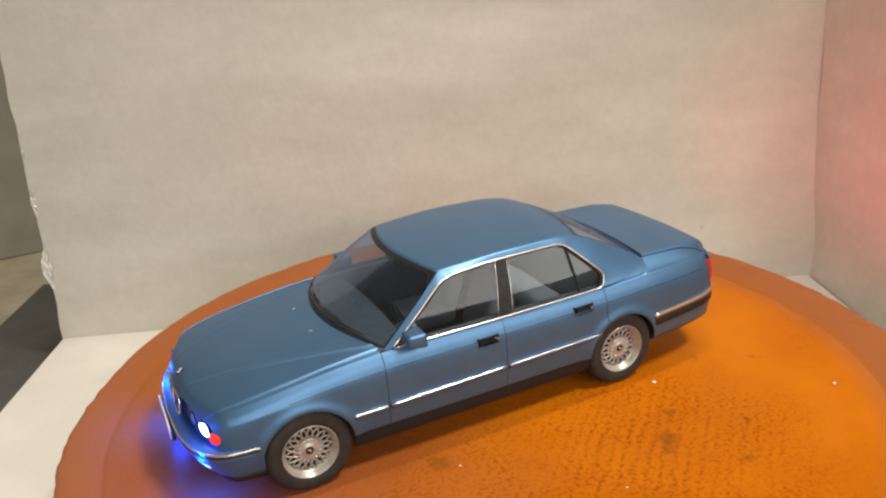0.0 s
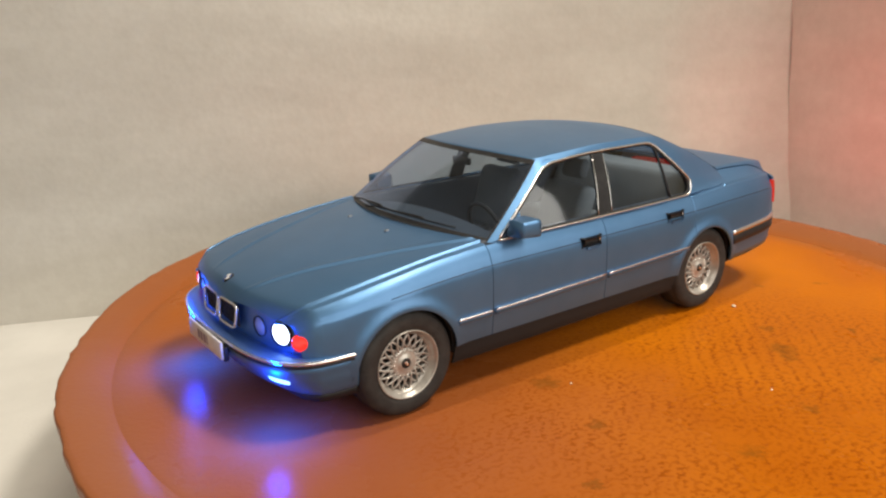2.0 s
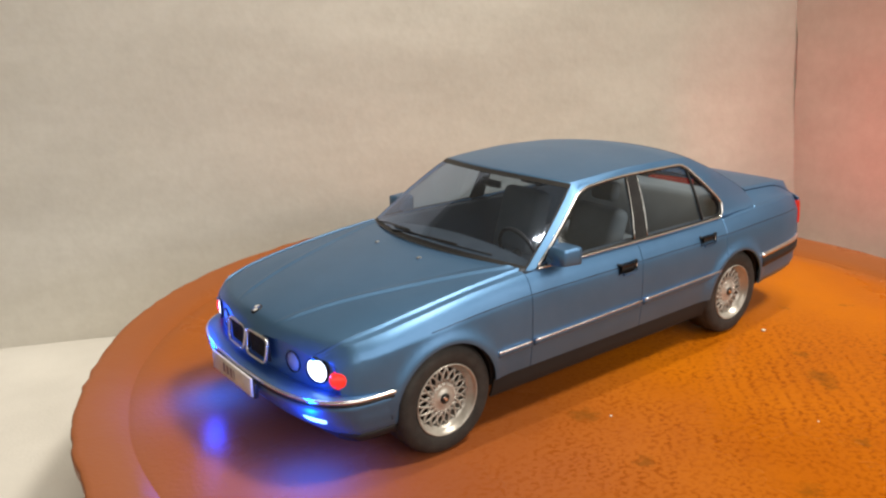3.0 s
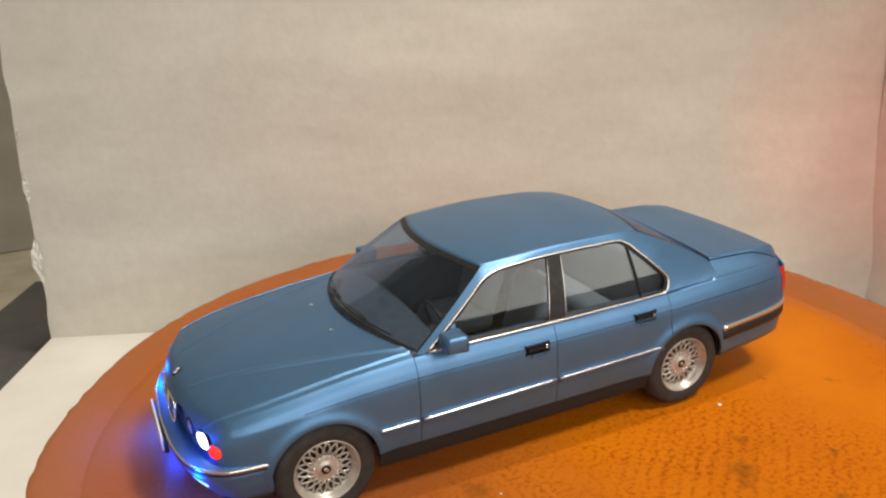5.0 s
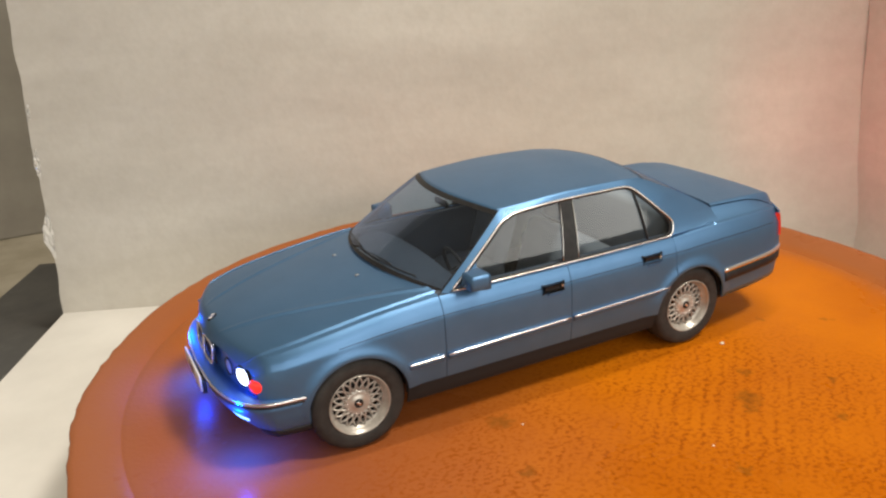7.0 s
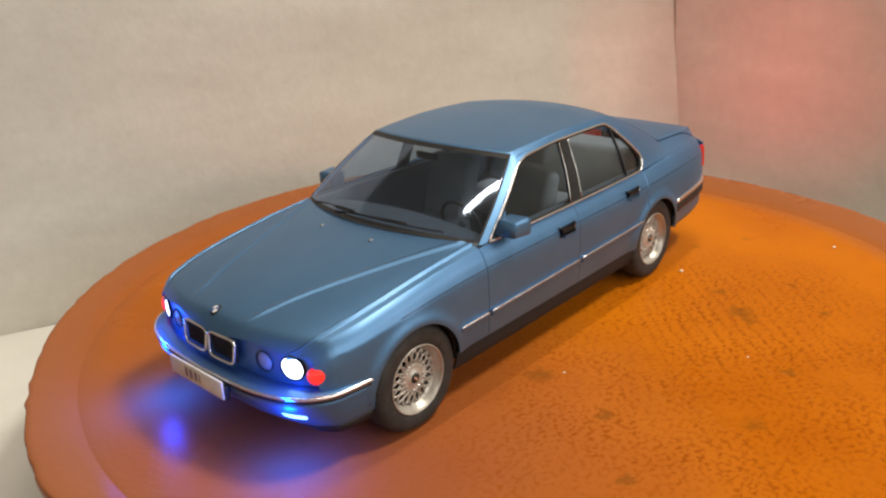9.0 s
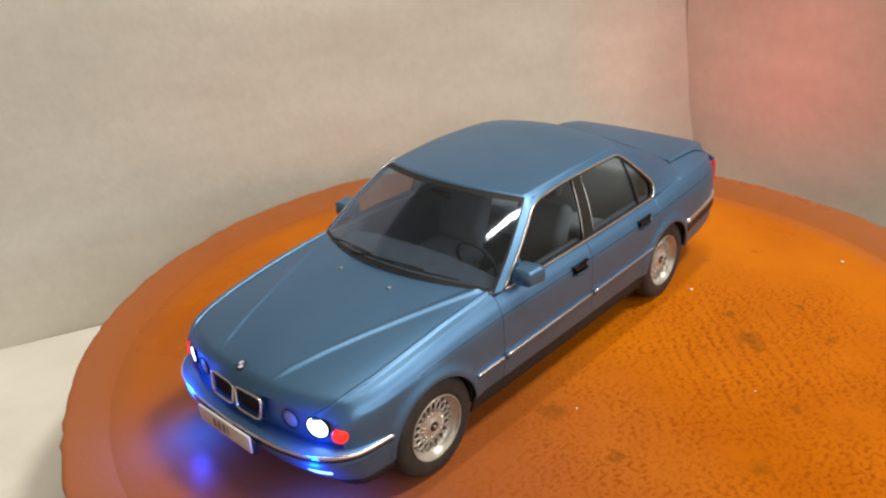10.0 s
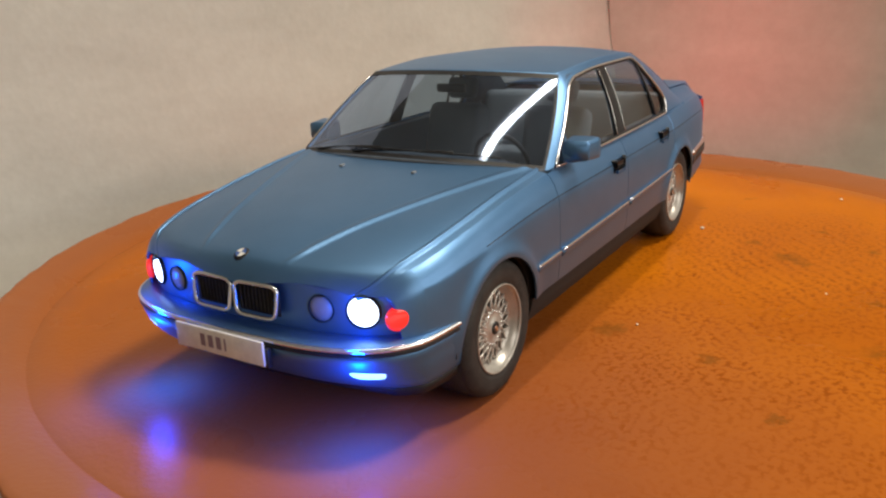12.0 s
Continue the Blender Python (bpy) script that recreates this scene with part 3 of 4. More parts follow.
def cabin_edge(i):
    """The outer edge of pillars and roof rail, point by point with the glass line."""
    if i < 16:
        return Vector(screen_pt(1, i / 16))
    if i < 22:
        return Vector(roof_pt(1, (i - 16) / 6 * 0.08))
    if i < 42:
        return Vector(roof_pt(1, mix(0.08, 0.84, (i - 22) / 20)))
    if i < 50:
        return Vector(roof_pt(1, mix(0.84, 1, (i - 42) / 8)))
    if i < 60:
        return Vector(rear_glass_pt(1, 1 - (i - 50) / 10))
    x = 97.5 if i < 70 else mix(97.5, -42.5, (i - 70) / 32)
    low = Vector((x, half_width(x) - 4.2, shoulder(x)))
    if i < 70:
        t = (i - 60) / 10
        y = mix(40.0, low.y, t)
        return Vector((x, y, deck_top(x, y) + 0.02))
    return low


car = empty("model_car", (0, CAR_Y, TILT * (CAR_Y + 0.046)))
car.rotation_euler = (TILT, 0, 0)
tagged(car, "metallic blue model saloon car with lit lamps, parked on the saucer", "model car")

# ---- body panels ----
def side_panel(name, x0, x1, side, mat=paint, low=13.0, high=1.0, inset=0.0, label="", flare=True, crisp=True):
    xs = stations(x0, x1)

    def fn(u, v):
        top = mix(31, shoulder(u), high)
        z = mix(sill(u, low), 39.0, v / 0.4) if v < 0.4 else mix(39.0, top, (v - 0.4) / 0.6)
        return (u, side * (side_y(u, z, flare) - inset), z)

    return part(name, bm_grid(fn, 0, 20, (0, side, 0.2), us=xs), mat, car, label, solid=0.0007, crisp=crisp)


GAP = 0.13  # shut lines
MIRROR = {-1: (0, 51.5), 1: (5.0, 49.3)}  # the far mirror is folded back slightly
ledge = curve((-123, 5.4), (-116, 5.6), (-104, 8.2), (-40, 8.4))  # the width of the wing beside the bonnet
for side in (-1, 1):
    side_panel("front_wing", -107.5, -43.0 - GAP, side, low=20.2)
    side_panel("front_door", -43.0 + GAP, 14.0 - GAP, side, low=20.2)
    side_panel("rear_door", 14.0 + GAP, 68.6 - GAP, side, low=20.2)
    side_panel("rear_wing", 68.6 + GAP, 138.5, side, low=18.5, crisp=False)
    # black sheet added behind the panels, standing in for shade in gaps and arches
    side_panel("gap_backing", -106, 128, side, shadow_black, low=17, inset=1.6, high=0.97, flare=False)

    def sill_face(u, v, side=side):
        x, z = mix(-58.9, 59.1, u), mix(12.6, 20.0, v)
        return (x, side * (side_y(x, z, False) - 0.25), z)

    for hub in WHEELS.values():
        def arch_liner(u, v, side=side, hub=hub):
            a = math.pi * u
            return (hub + 20.6 * math.cos(a), side * mix(26.0, 48.6, v), WHEEL_R + 20.6 * math.sin(a))

        part("arch_liner", bm_grid(arch_liner, 28, 2), shadow_black, car, "black lining of the wheel arch")
    part("sill", bm_grid(sill_face, 30, 8, (0, side, -0.2)), shadow_black, car, "matt black sill", solid=0.0008)

    # ledge between wing and bonnet, and the shoulder beside the boot
    def wing_ledge(u, v, side=side):
        x = mix(-116.4, -43.2, u)
        y = half_width(x) - mix(4.2, ledge(x) - 0.12, v)
        fold = 0.6 * math.exp(-((v - 0.76) / 0.14) ** 2) * min(1, u * 12)  # a crisp fold along the bonnet's edge
        return (x, side * y, hood_top(x, y) + fold)

    part("wing_ledge", bm_grid(wing_ledge, 140, 20, (0, 0, 1)), paint, car, solid=0.0007)

    def wing_nose(u, v, side=side):
        x = mix(-116.6, -107.5, u)
        top = shoulder(x) - lip(x, half_width(x) - 4.2)
        z = mix(mix(38.6, 27.4, min(1, max(0, (u - 0.32) / 0.1))), top, v)
        inset = high_inset((z - 31) / (top - 31)) if z > 31 else 0
        return (x, side * (half_width(x) - inset), z)

    part("wing_nose", bm_grid(wing_nose, 36, 16, (-0.5, side, 0.2)), paint, car, solid=0.0007)

    def wing_shoulder(u, v, side=side):
        x = mix(97.5, 139.5, u)
        end = half_width(x) - 4.2
        y = mix(min(39.6, end - 0.3), end, v)
        return (x, side * y, deck_top(x, y))

    part("rear_shoulder", bm_grid(wing_shoulder, 40, 8, (0, 0, 1)), paint, car, solid=0.0007)

    # black strip added below the lid's edge so that the gap looks shaded
    def gap_strip(u, v, side=side):
        x = mix(98.5, 141.0, u)
        y = min(39.4, half_width(x) - 4.5) + mix(-3.5, 0.4, v)
        return (x, side * y, deck_top(x, y) - 1.0 - 0.4 * v)

    part("boot_gap_strip", bm_grid(gap_strip, 30, 3, (0, 0, 1)), shadow_black, car, "dark strip added under the edge of the boot lid")

    # pillars and roof rail round the side glass
    def pillar(u, v, side=side):
        i = int(u) % len(GLASS_LINE)
        a = GLASS_LINE[i]
        a = Vector((a.x, side_glass_y(a.x, a.y), a.y))
        b = cabin_edge(i)
        p = a.lerp(b, v)
        swell = math.sin(math.pi * v) * min(0.35 if 56 <= i <= 76 else 1.0, 0.004 * (b - a).length ** 2)
        return (p.x, side * (p.y + swell * 0.8), p.z + swell * 0.5)

    part("side_frame", bm_grid(pillar, 0, 6, (0, side, 0.4), us=list(range(len(GLASS_LINE) + 1)), vs=[k / 6 for k in range(7)]), paint, car, solid=0.0009)

    def lining(u, v, side=side):
        x, y, z = pillar(u, v, side)
        return (x, y - side * 1.5, z - 0.9 * v)

    part("frame_lining", bm_grid(lining, 0, 4, None, us=list(range(len(GLASS_LINE) + 1)), vs=[k / 4 for k in range(5)]), dash_black, car, "dark lining inside the window frame")

    # chrome line round the side glass
    ring = [(p.x, side * (side_glass_y(p.x, p.y) + 0.35), p.y) for p in GLASS_LINE]
    part("window_trim", bm_tube(ring, 0.45, 8, True), chrome, car, "bright chrome window surround")
    inner = [Vector((16, 64)) + (p - Vector((16, 64))) * 0.972 for p in GLASS_LINE]
    part("window_seal", bm_tube([(p.x, side * (side_glass_y(p.x, p.y) + 0.02), p.y) for p in inner], 0.6, 6, True), black, car)

    # side panes, between the front edge and the dividers
    def pane(name, x0a, x1a, slant0, slant1, zlow=53.2, side=side):
        def fn(u, v):
            zt = mix(0, 1, v)
            z = mix(zlow, 76.1, zt)
            xa, xb = x0a + slant0 * (z - 53), x1a + slant1 * (z - 53)
            lo = -38 + (z - 53) * 1.3
            hi = 69.8 if z < 61 else 69.8 - (z - 61) * 1.04
            x = min(max(mix(xa, xb, u), lo), hi)
            return (x, side * (side_glass_y(x, z) - 0.5), z)

        ob = part(name, bm_grid(fn, 14, 12, (0, side, 0.3)), glass, car, "smoky tinted side window")
        ob.visible_shadow = False
        return ob

    pane("front_window", -38, 12.2, 1.3, 0.2)
    pane("rear_window", 19.8, 55.5, 0.13, -0.12)
    pane("quarter_window", 56.0, 69.6, -0.12, 0.0)

    # centre pillar and the slim divider of the quarter window
    def post(u, v, side=side):
        z = mix(52.9, 76.3, v)
        x = mix(12.2 + 0.2 * (z - 53), 19.8 + 0.13 * (z - 53), u)
        return (x, side * (side_glass_y(x, z) + 0.1), z)

    part("centre_pillar", bm_grid(post, 4, 10, (0, side, 0.3)), black, car, "glossy black centre pillar", solid=0.0008)
    for x0, s in ((12.2, 0.2), (19.8, 0.13)):
        part("pillar_trim", bm_tube([(x0 + s * (z - 53), side * (side_glass_y(x0, z) + 0.25), z) for z in np.linspace(53.4, 75.4, 8)], 0.14, 6), chrome, car)
    part("window_divider", bm_tube([(55.8 - 0.12 * (z - 53), side * (side_glass_y(56, z) - 0.1), z) for z in np.linspace(53.2, 75.0, 8)], 0.55, 6), black, car)

    # rubbing strip with its bright line
    for x0, x1 in ((-58.4, -44.0), (-42.2, 13.2), (14.9, 64.8)):
        xs = np.linspace(x0, x1, 24)
        part("side_strip", bm_tube([(x, side * (half_width(x) + 0.15), trim_height(x) - 0.5) for x in xs], 1.25, 8, flat=0.55), paint, car)
        part("strip_trim", bm_tube([(x, side * (half_width(x) + 0.75), trim_height(x) + 0.45) for x in xs], 0.42, 6), chrome, car)
    # thin black bar along the fold in the doors, drawn for its shade
    part("crease_shade", bm_tube([(x, side * (side_y(x, mix(31, shoulder(x), 0.7), False) - 0.02), mix(31, shoulder(x), 0.7)) for x in np.linspace(-84, 132, 70)], 0.16, 5), black, car)

    # door handles
    for hx, hz in ((5.2, 45.6), (55.4, 46.7)):
        y = side_y(hx, hz)
        part("handle_recess", bm_box(hx - 4.9, hx + 4.9, side * (y - 1.6), side * (y + 0.22), hz - 1.7, hz + 1.55, 0.5), black, car)
        handle = part("door_handle", bm_box(hx - 4.4, hx + 3.1, side * (y + 0.15), side * (y + 0.85), hz - 0.5, hz + 1.4, 0.4), black, car, "black door handle")
        part("handle_plate", bm_box(hx - 2.6, hx + 3.8, side * (y - 0.2), side * (y + 0.75), hz - 2.7, hz - 1.8, 0.2), paint, car)
        part("keyhole", bm_box(hx + 3.6, hx + 4.6, side * y, side * (y + 0.7), hz - 0.4, hz + 0.7, 0.2), chrome, car)

    # door mirrors
    def mirror_shell(u, v, side=side):
        a, t = 2 * math.pi * u, v
        ry, rz = mix(0.82, 1.0, t), mix(0.86, 1.0, t)
        c, s = math.cos(a), math.sin(a)
        px, pz = abs(c) ** 0.32 * math.copysign(1, c), abs(s) ** 0.32 * math.copysign(1, s)
        x = mix(-33.4, -26.4, t) if v > 0 else -33.4
        return (x + 0.6 * px * t + MIRROR[side][0], side * (MIRROR[side][1] + 4.7 * ry * px), 57.1 + 3.3 * rz * pz)

    bm = bm_grid(mirror_shell, 28, 6)
    bmesh.ops.remove_doubles(bm, verts=bm.verts, dist=1e-6)
    bmesh.ops.holes_fill(bm, edges=[e for e in bm.edges if e.is_boundary], sides=0)
    bmesh.ops.recalc_face_normals(bm, faces=bm.faces)
    mirror = part("door_mirror", bm, paint, car, "metallic blue door mirror")
    back, reach = MIRROR[side]
    part("mirror_glass", bm_box(-26.6 + back, -25.9 + back, side * (reach - 3.8), side * (reach + 3.8), 54.4, 59.8, 0.2), chrome, mirror)
    arm = [(-29.5 + back, side * reach, 55.4), (-30.5 + back, side * 49, 55.0), (-31.5 + back, side * 46.6, 55.0)]
    part("mirror_arm", bm_tube(arm, 2.0, 10, flat=1.5), paint, mirror)
    bm = bmesh.new()
    vs = [bm.verts.new([c * 0.001 for c in (x, side * (side_glass_y(x, z) + 0.2), z)]) for x, z in ((-36.5, 53.2), (-25.5, 53.3), (-25.8, 61.0))]
    bm.faces.new(vs)
    part("mirror_base", bm, paint, mirror, solid=0.0008)

def hood_pt(u, v):
    """The bonnet; u across, v from the nose to the scuttle."""
    x0, x1 = nose_line(33 * u), -54.8 + 11.5 * u * u
    x = mix(x0, x1, v)
    y = u * (half_width(x) - ledge(x))
    return (x, y, hood_top(x, y))


def across(fine):
    return [math.copysign(abs(k) ** 0.9, k) for k in np.linspace(-1, 1, fine)]


part("bonnet", bm_grid(hood_pt, 0, 0, (0, 0, 1), us=across(181), vs=[0, 0.004, 0.01, 0.018, 0.027, 0.037, 0.048] + list(np.linspace(0.06, 1, 36))), paint, car, "long blue bonnet with two raised folds", solid=0.0008)
part("roof", bm_grid(lambda u, v: roof_pt(u, v), 0, 0, (0, 0, 1), us=list(np.linspace(-1, 1, 33)), vs=list(np.linspace(0, 1, 33))), paint, car, solid=0.0008, crisp=False)


def boot_pt(u, v):
    x = mix(101.0 - 3.2 * u * u, 143.2 - 3.8 * abs(u) ** 3, v)
    y = u * min(39.2, half_width(x) - 4.5)
    return (x, y, deck_top(x, y) - 1.2 * max(0, v * 12 - 11))


part("boot_lid", bm_grid(boot_pt, 0, 0, (0, 0, 1), us=list(np.linspace(-1, 1, 61)), vs=list(np.linspace(0, 1, 25))), paint, car, solid=0.0008)


def pane_with_seal(fn, name, label, bottom=0.05, top=0.045, edge_w=0.045):
    ob = part(name, bm_grid(fn, 0, 0, (0, 0, 1), us=list(np.linspace(-1, 1, 29)), vs=list(np.linspace(0, 1, 15))), screen_glass, car, label)
    ob.visible_shadow = False
    bm = bmesh.new()
    for us, vs in (((-1, -1 + edge_w), (0, 1)), ((1 - edge_w, 1), (0, 1)), ((-1 + edge_w, 1 - edge_w), (0, bottom)), ((-1 + edge_w, 1 - edge_w), (1 - top, 1))):
        sub = bm_grid(lambda u, v: (fn(u, v)[0], fn(u, v)[1], fn(u, v)[2] + 0.12), 0, 0, (0, 0, 1), us=list(np.linspace(*us, 24)), vs=list(np.linspace(*vs, 12)))
        me = bpy.data.meshes.new("seal_piece")
        sub.to_mesh(me)
        sub.free()
        bm.from_mesh(me)
        bpy.data.meshes.remove(me)
    part("glass_seal", bm, black, ob)
    return ob


pane_with_seal(screen_pt, "windscreen", "raked tinted windscreen with a black border", 0.035, 0.06, 0.014)
pane_with_seal(rear_glass_pt, "rear_screen", "sloping tinted rear window", 0.035, 0.03, 0.022)

# scuttle, wipers, washer jets
part("scuttle", bm_grid(lambda u, v: (mix(-57.2, -50, v) + 12 * u * u, 44 * u, 54.0 - 3.4 * u * u + 0.4 * v), 24, 3, (0, 0, 1), us=list(np.linspace(-0.9, 0.9, 25)), vs=[0, 0.33, 0.66, 1]), shadow_black, car, solid=0.0008)
for y0, y1, lift in ((14, -20, 1.3), (34, 4, 1.6)):
    a, b = Vector(screen_pt(y0 / 44.2, 0.02)), Vector(screen_pt(y1 / 44.2, 0.08))
    blade = [a.lerp(b, k / 8) + Vector((-0.5, 0, 0.5 + 0.4 * math.sin(math.pi * k / 8))) for k in range(9)]
    wiper = part("wiper", bm_tube(blade, 0.32, 6), black, car, "thin black wiper")
    tip = [Vector(screen_pt(y / 44.2, 0.06)) + Vector((-0.3, 0, 0.55)) for y in np.linspace(y1 - 13, y1 + 13, 9)]
    part("blade", bm_tube(tip, 0.3, 6), black, wiper)
for y in (-14.3, 11.7):
    part("washer_jet", bm_box(-63.4, -61.8, y - 0.6, y + 0.6, hood_top(-62.5, y) - 0.3, hood_top(-62.5, y) + 0.6, 0.25), grey_trim, car)

# ---- nose ----
fascia_x = curve((0, -121.2), (15, -120.7), (25, -119.7), (33, -118.0), (38, -115.8), (42, -112.8), (45, -109.4), (47.4, -105))
part("nose_panel", bm_grid(lambda u, v: (fascia_x(abs(u)) + 1.6 + 0.6 * (u / 36) ** 2, u, mix(28.5, 40.6 - 1.9 * (u / 36) ** 2, v)), 0, 8, (-1, 0, 0), us=list(np.linspace(-47, 47, 61))), paint, car, "blue panel behind the lamps", solid=0.0008)
for u0, u1 in ((-1, 0), (0, 1)):
    # each half of the grille: a rounded bright frame with upright bars
    c = 7.3 * (u0 + u1)
    loop = []
    for k in range(40):
        a = 2 * math.pi * k / 40
        px, pz = math.copysign(abs(math.cos(a)) ** 0.35, math.cos(a)), math.copysign(abs(math.sin(a)) ** 0.35, math.sin(a))
        narrow = 1 - 0.06 * (1 - pz)
        loop.append((fascia_x(abs(c + 6.9 * px)) - 0.9 + 0.5 * pz, c + 6.9 * px * narrow, 35.1 + 4.0 * pz))
    grille = part("grille", bm_tube(loop, 0.52, 8, True), chrome, car, "chrome kidney shaped grille frame")
    part("grille_back", bm_box(fascia_x(8) + 0.1, fascia_x(8) + 0.7, c - 6.5, c + 6.5, 31.5, 38.8, 0.2), shadow_black, grille)
    for k in range(9):
        y = c - 4.8 + 9.6 * k / 8
        part("bar", bm_box(fascia_x(abs(y)) - 0.5, fascia_x(abs(y)) + 0.4, y - 0.16, y + 0.16, 32.2, 38.7), black, grille, smooth=False)

for side in (-1, 1):
    for y, z, r, mat, label in ((24.2, 34.6, 3.2, lens_dim, "unlit round grey headlamp"), (34.6, 34.7, 3.7, lit_lens, "lit round bluish white headlamp")):
        x, w = fascia_x(y) + (1.8 if y > 30 else 1.9), 0.5 if y > 30 else 0.22
        turn = Matrix.Translation((x * 0.001, side * y * 0.001, z * 0.001)) @ pose(0, 0, 0, 0, 0, side * (-21 if y > 30 else -8))
        bm = bm_lathe([(0.01, -0.8), (r * 0.5, -0.68), (r * 0.85, -0.35), (r, 0.1), (r, 1.5)], 32, "x")
        bm.transform(turn)
        head = part("headlight", bm, mat, car, label)
        bm = bm_lathe([(r, -0.3), (r + w * 0.7, -0.5), (r + w, 0.2), (r + w, 2)], 32, "x")
        bm.transform(turn)
        part("headlight_ring", bm, black, head)

    def signal(u, v, side=side):
        a, k = 2 * math.pi * u, v ** 0.8
        dy = 2.45 * math.copysign(abs(math.cos(a)) ** 0.9, math.cos(a)) * k
        dz = 3.1 * math.copysign(abs(math.sin(a)) ** 0.9, math.sin(a)) * k
        y = 42.3 + dy * (1.0 + 0.1 * dz / 3.5)
        return (fascia_x(y) + 0.6 - 1.9 * math.sqrt(max(0.0, 1 - k ** 4)), side * y, 33.2 + dz)

    part("indicator", bm_grid(signal, 28, 8, (-1, side, 0)), red_lens, car, "glowing red corner lamp", solid=0.0008)


def bumper(plan, bands, sgn, ends, steps=60):
    """Bands of a bumper swept along its plan; plan gives x by distance across."""
    for name, prof, mat, label in bands:
        def fn(u, v, prof=prof):
            k = abs(u)
            y, x = plan[0](k), plan[1](k)
            j = min(int(v), len(prof) - 1)
            off, z = prof[j]
            d = 0.01
            tx, ty = plan[1](min(k + d, 1)) - plan[1](max(k - d, 0)), plan[0](min(k + d, 1)) - plan[0](max(k - d, 0))
            ln = math.hypot(tx, ty)
            if sgn < 0:
                nx, ny = -abs(ty / ln), abs(tx / ln)
            else:
                nx, ny = abs(ty / ln), abs(tx / ln)
            if off < -1:
                off *= 0.5 + 0.5 * nx * nx if z > 28 else 0.2 + 0.8 * nx * nx
            rise = 0.018 * (x - ends)
            return (x + nx * off, math.copysign(1, u) * (y + ny * off) if k else 0.0, z + rise)

        part(name, bm_grid(fn, 0, 0, (sgn, 0, 0.3), us=list(np.linspace(-1, 1, steps * 2 + 1)), vs=list(range(len(prof)))), mat, car, label, solid=0.0012, crisp=False)


front_plan = (curve((0, 0), (0.25, 20), (0.45, 34), (0.62, 43.2), (0.78, 47.6), (1, 49.4)), curve((0, -126.0), (0.25, -125.0), (0.45, -122.0), (0.62, -116.4), (0.78, -109.0), (1, -96.8)))
bumper(front_plan, [
    ("bumper_ledge", [(-8.0, 29.2), (-4.0, 28.9), (-0.3, 28.5), (0.0, 28.3)], paint, ""),
    ("bumper_trim", [(-0.3, 28.5), (0.15, 28.4), (0.4, 28.0), (0.4, 27.5), (-0.2, 27.2)], chrome, "bright trim along the front bumper"),
    ("bumper_band", [(-0.2, 27.3), (0.3, 27.2), (0.3, 26.3), (-0.2, 26.0)], black, "black rubber bumper band"),
    ("front_bumper", [(-0.3, 26.3), (0, 25.9), (-0.4, 24.2), (-1.4, 22.2), (-2.8, 20.0), (-4.4, 18.0), (-6.0, 16.6), (-8.0, 16.0)], paint, "blue front bumper"),
    ("spoiler_lip", [(-8.2, 16.2), (-8.6, 14.8), (-10.0, 13.4), (-16, 13.0)], black, ""),
], -1, -96.8)


def fog_pt(u, v, side):
    """A slim lens let into the corner of the bumper."""
    a, b = v * 2 - 1, u * 2 - 1
    k = 0.507 + 0.09 * b
    y, x = front_plan[0](k), front_plan[1](k)
    tx, ty = front_plan[1](k + 0.01) - front_plan[1](k - 0.01), front_plan[0](k + 0.01) - front_plan[0](k - 0.01)
    nx, ny = -ty / math.hypot(tx, ty), tx / math.hypot(tx, ty)
    z = 20.2 + 1.55 * a * (1 - 0.25 * b)
    off = mix(-4.4, -1.4, (z - 18) / 4.2) * (0.2 + 0.8 * nx * nx) + 0.55 * (1 - b ** 6) * (1 - a ** 4) - 0.1
    return (x + nx * off, side * (y + ny * off), z)


for side in (-1, 1):
    part("fog_light", bm_grid(lambda u, v: fog_pt(u, v, side), 16, 8, (-1, 0, 0)), fog_lens, car, "lit bluish fog lamp", solid=0.0008)
rear_plan = (curve((0, 0), (0.25, 22), (0.45, 36), (0.6, 43.0), (0.75, 47.2), (1, 51.0)), curve((0, 148.0), (0.25, 147.0), (0.45, 144.6), (0.6, 140.2), (0.75, 130.0), (1, 97.6)))
bumper(rear_plan, [
    ("bumper_trim", [(-2.6, 33.0), (0.0, 32.9), (0.5, 32.3), (0.45, 31.2), (-0.2, 30.9)], chrome, "bright trim along the rear bumper"),
    ("bumper_band", [(-0.2, 31.0), (0.35, 30.6), (0.4, 27.0), (-0.2, 26.2)], black, "black rubber bumper band"),
    ("rear_bumper", [(-0.3, 27.2), (-0.2, 26.2), (-0.8, 23.8), (-2.2, 21.4), (-4.0, 20.0), (-7, 19.6)], paint, "blue rear bumper"),
], 1, 120)

# number plate with unreadable bars
plate = part("number_plate", bm_box(-127.9, -127.1, -13.9, 15.5, 21.6, 27.9, 0.25), plate_white, car, "white number plate with dark marks")
for y, w in ((6.0, 1.5), (3.3, 1.6), (0.6, 1.6), (-1.6, 0.5)):
    part("mark", bm_box(-128.02, -127.7, y - w / 2, y + w / 2, 23.2, 26.4), plate_ink, plate, smooth=False)
part("plate_holder", bm_box(-127.2, -125.6, -14.6, 16.2, 21.0, 26.0, 0.3), black, car)

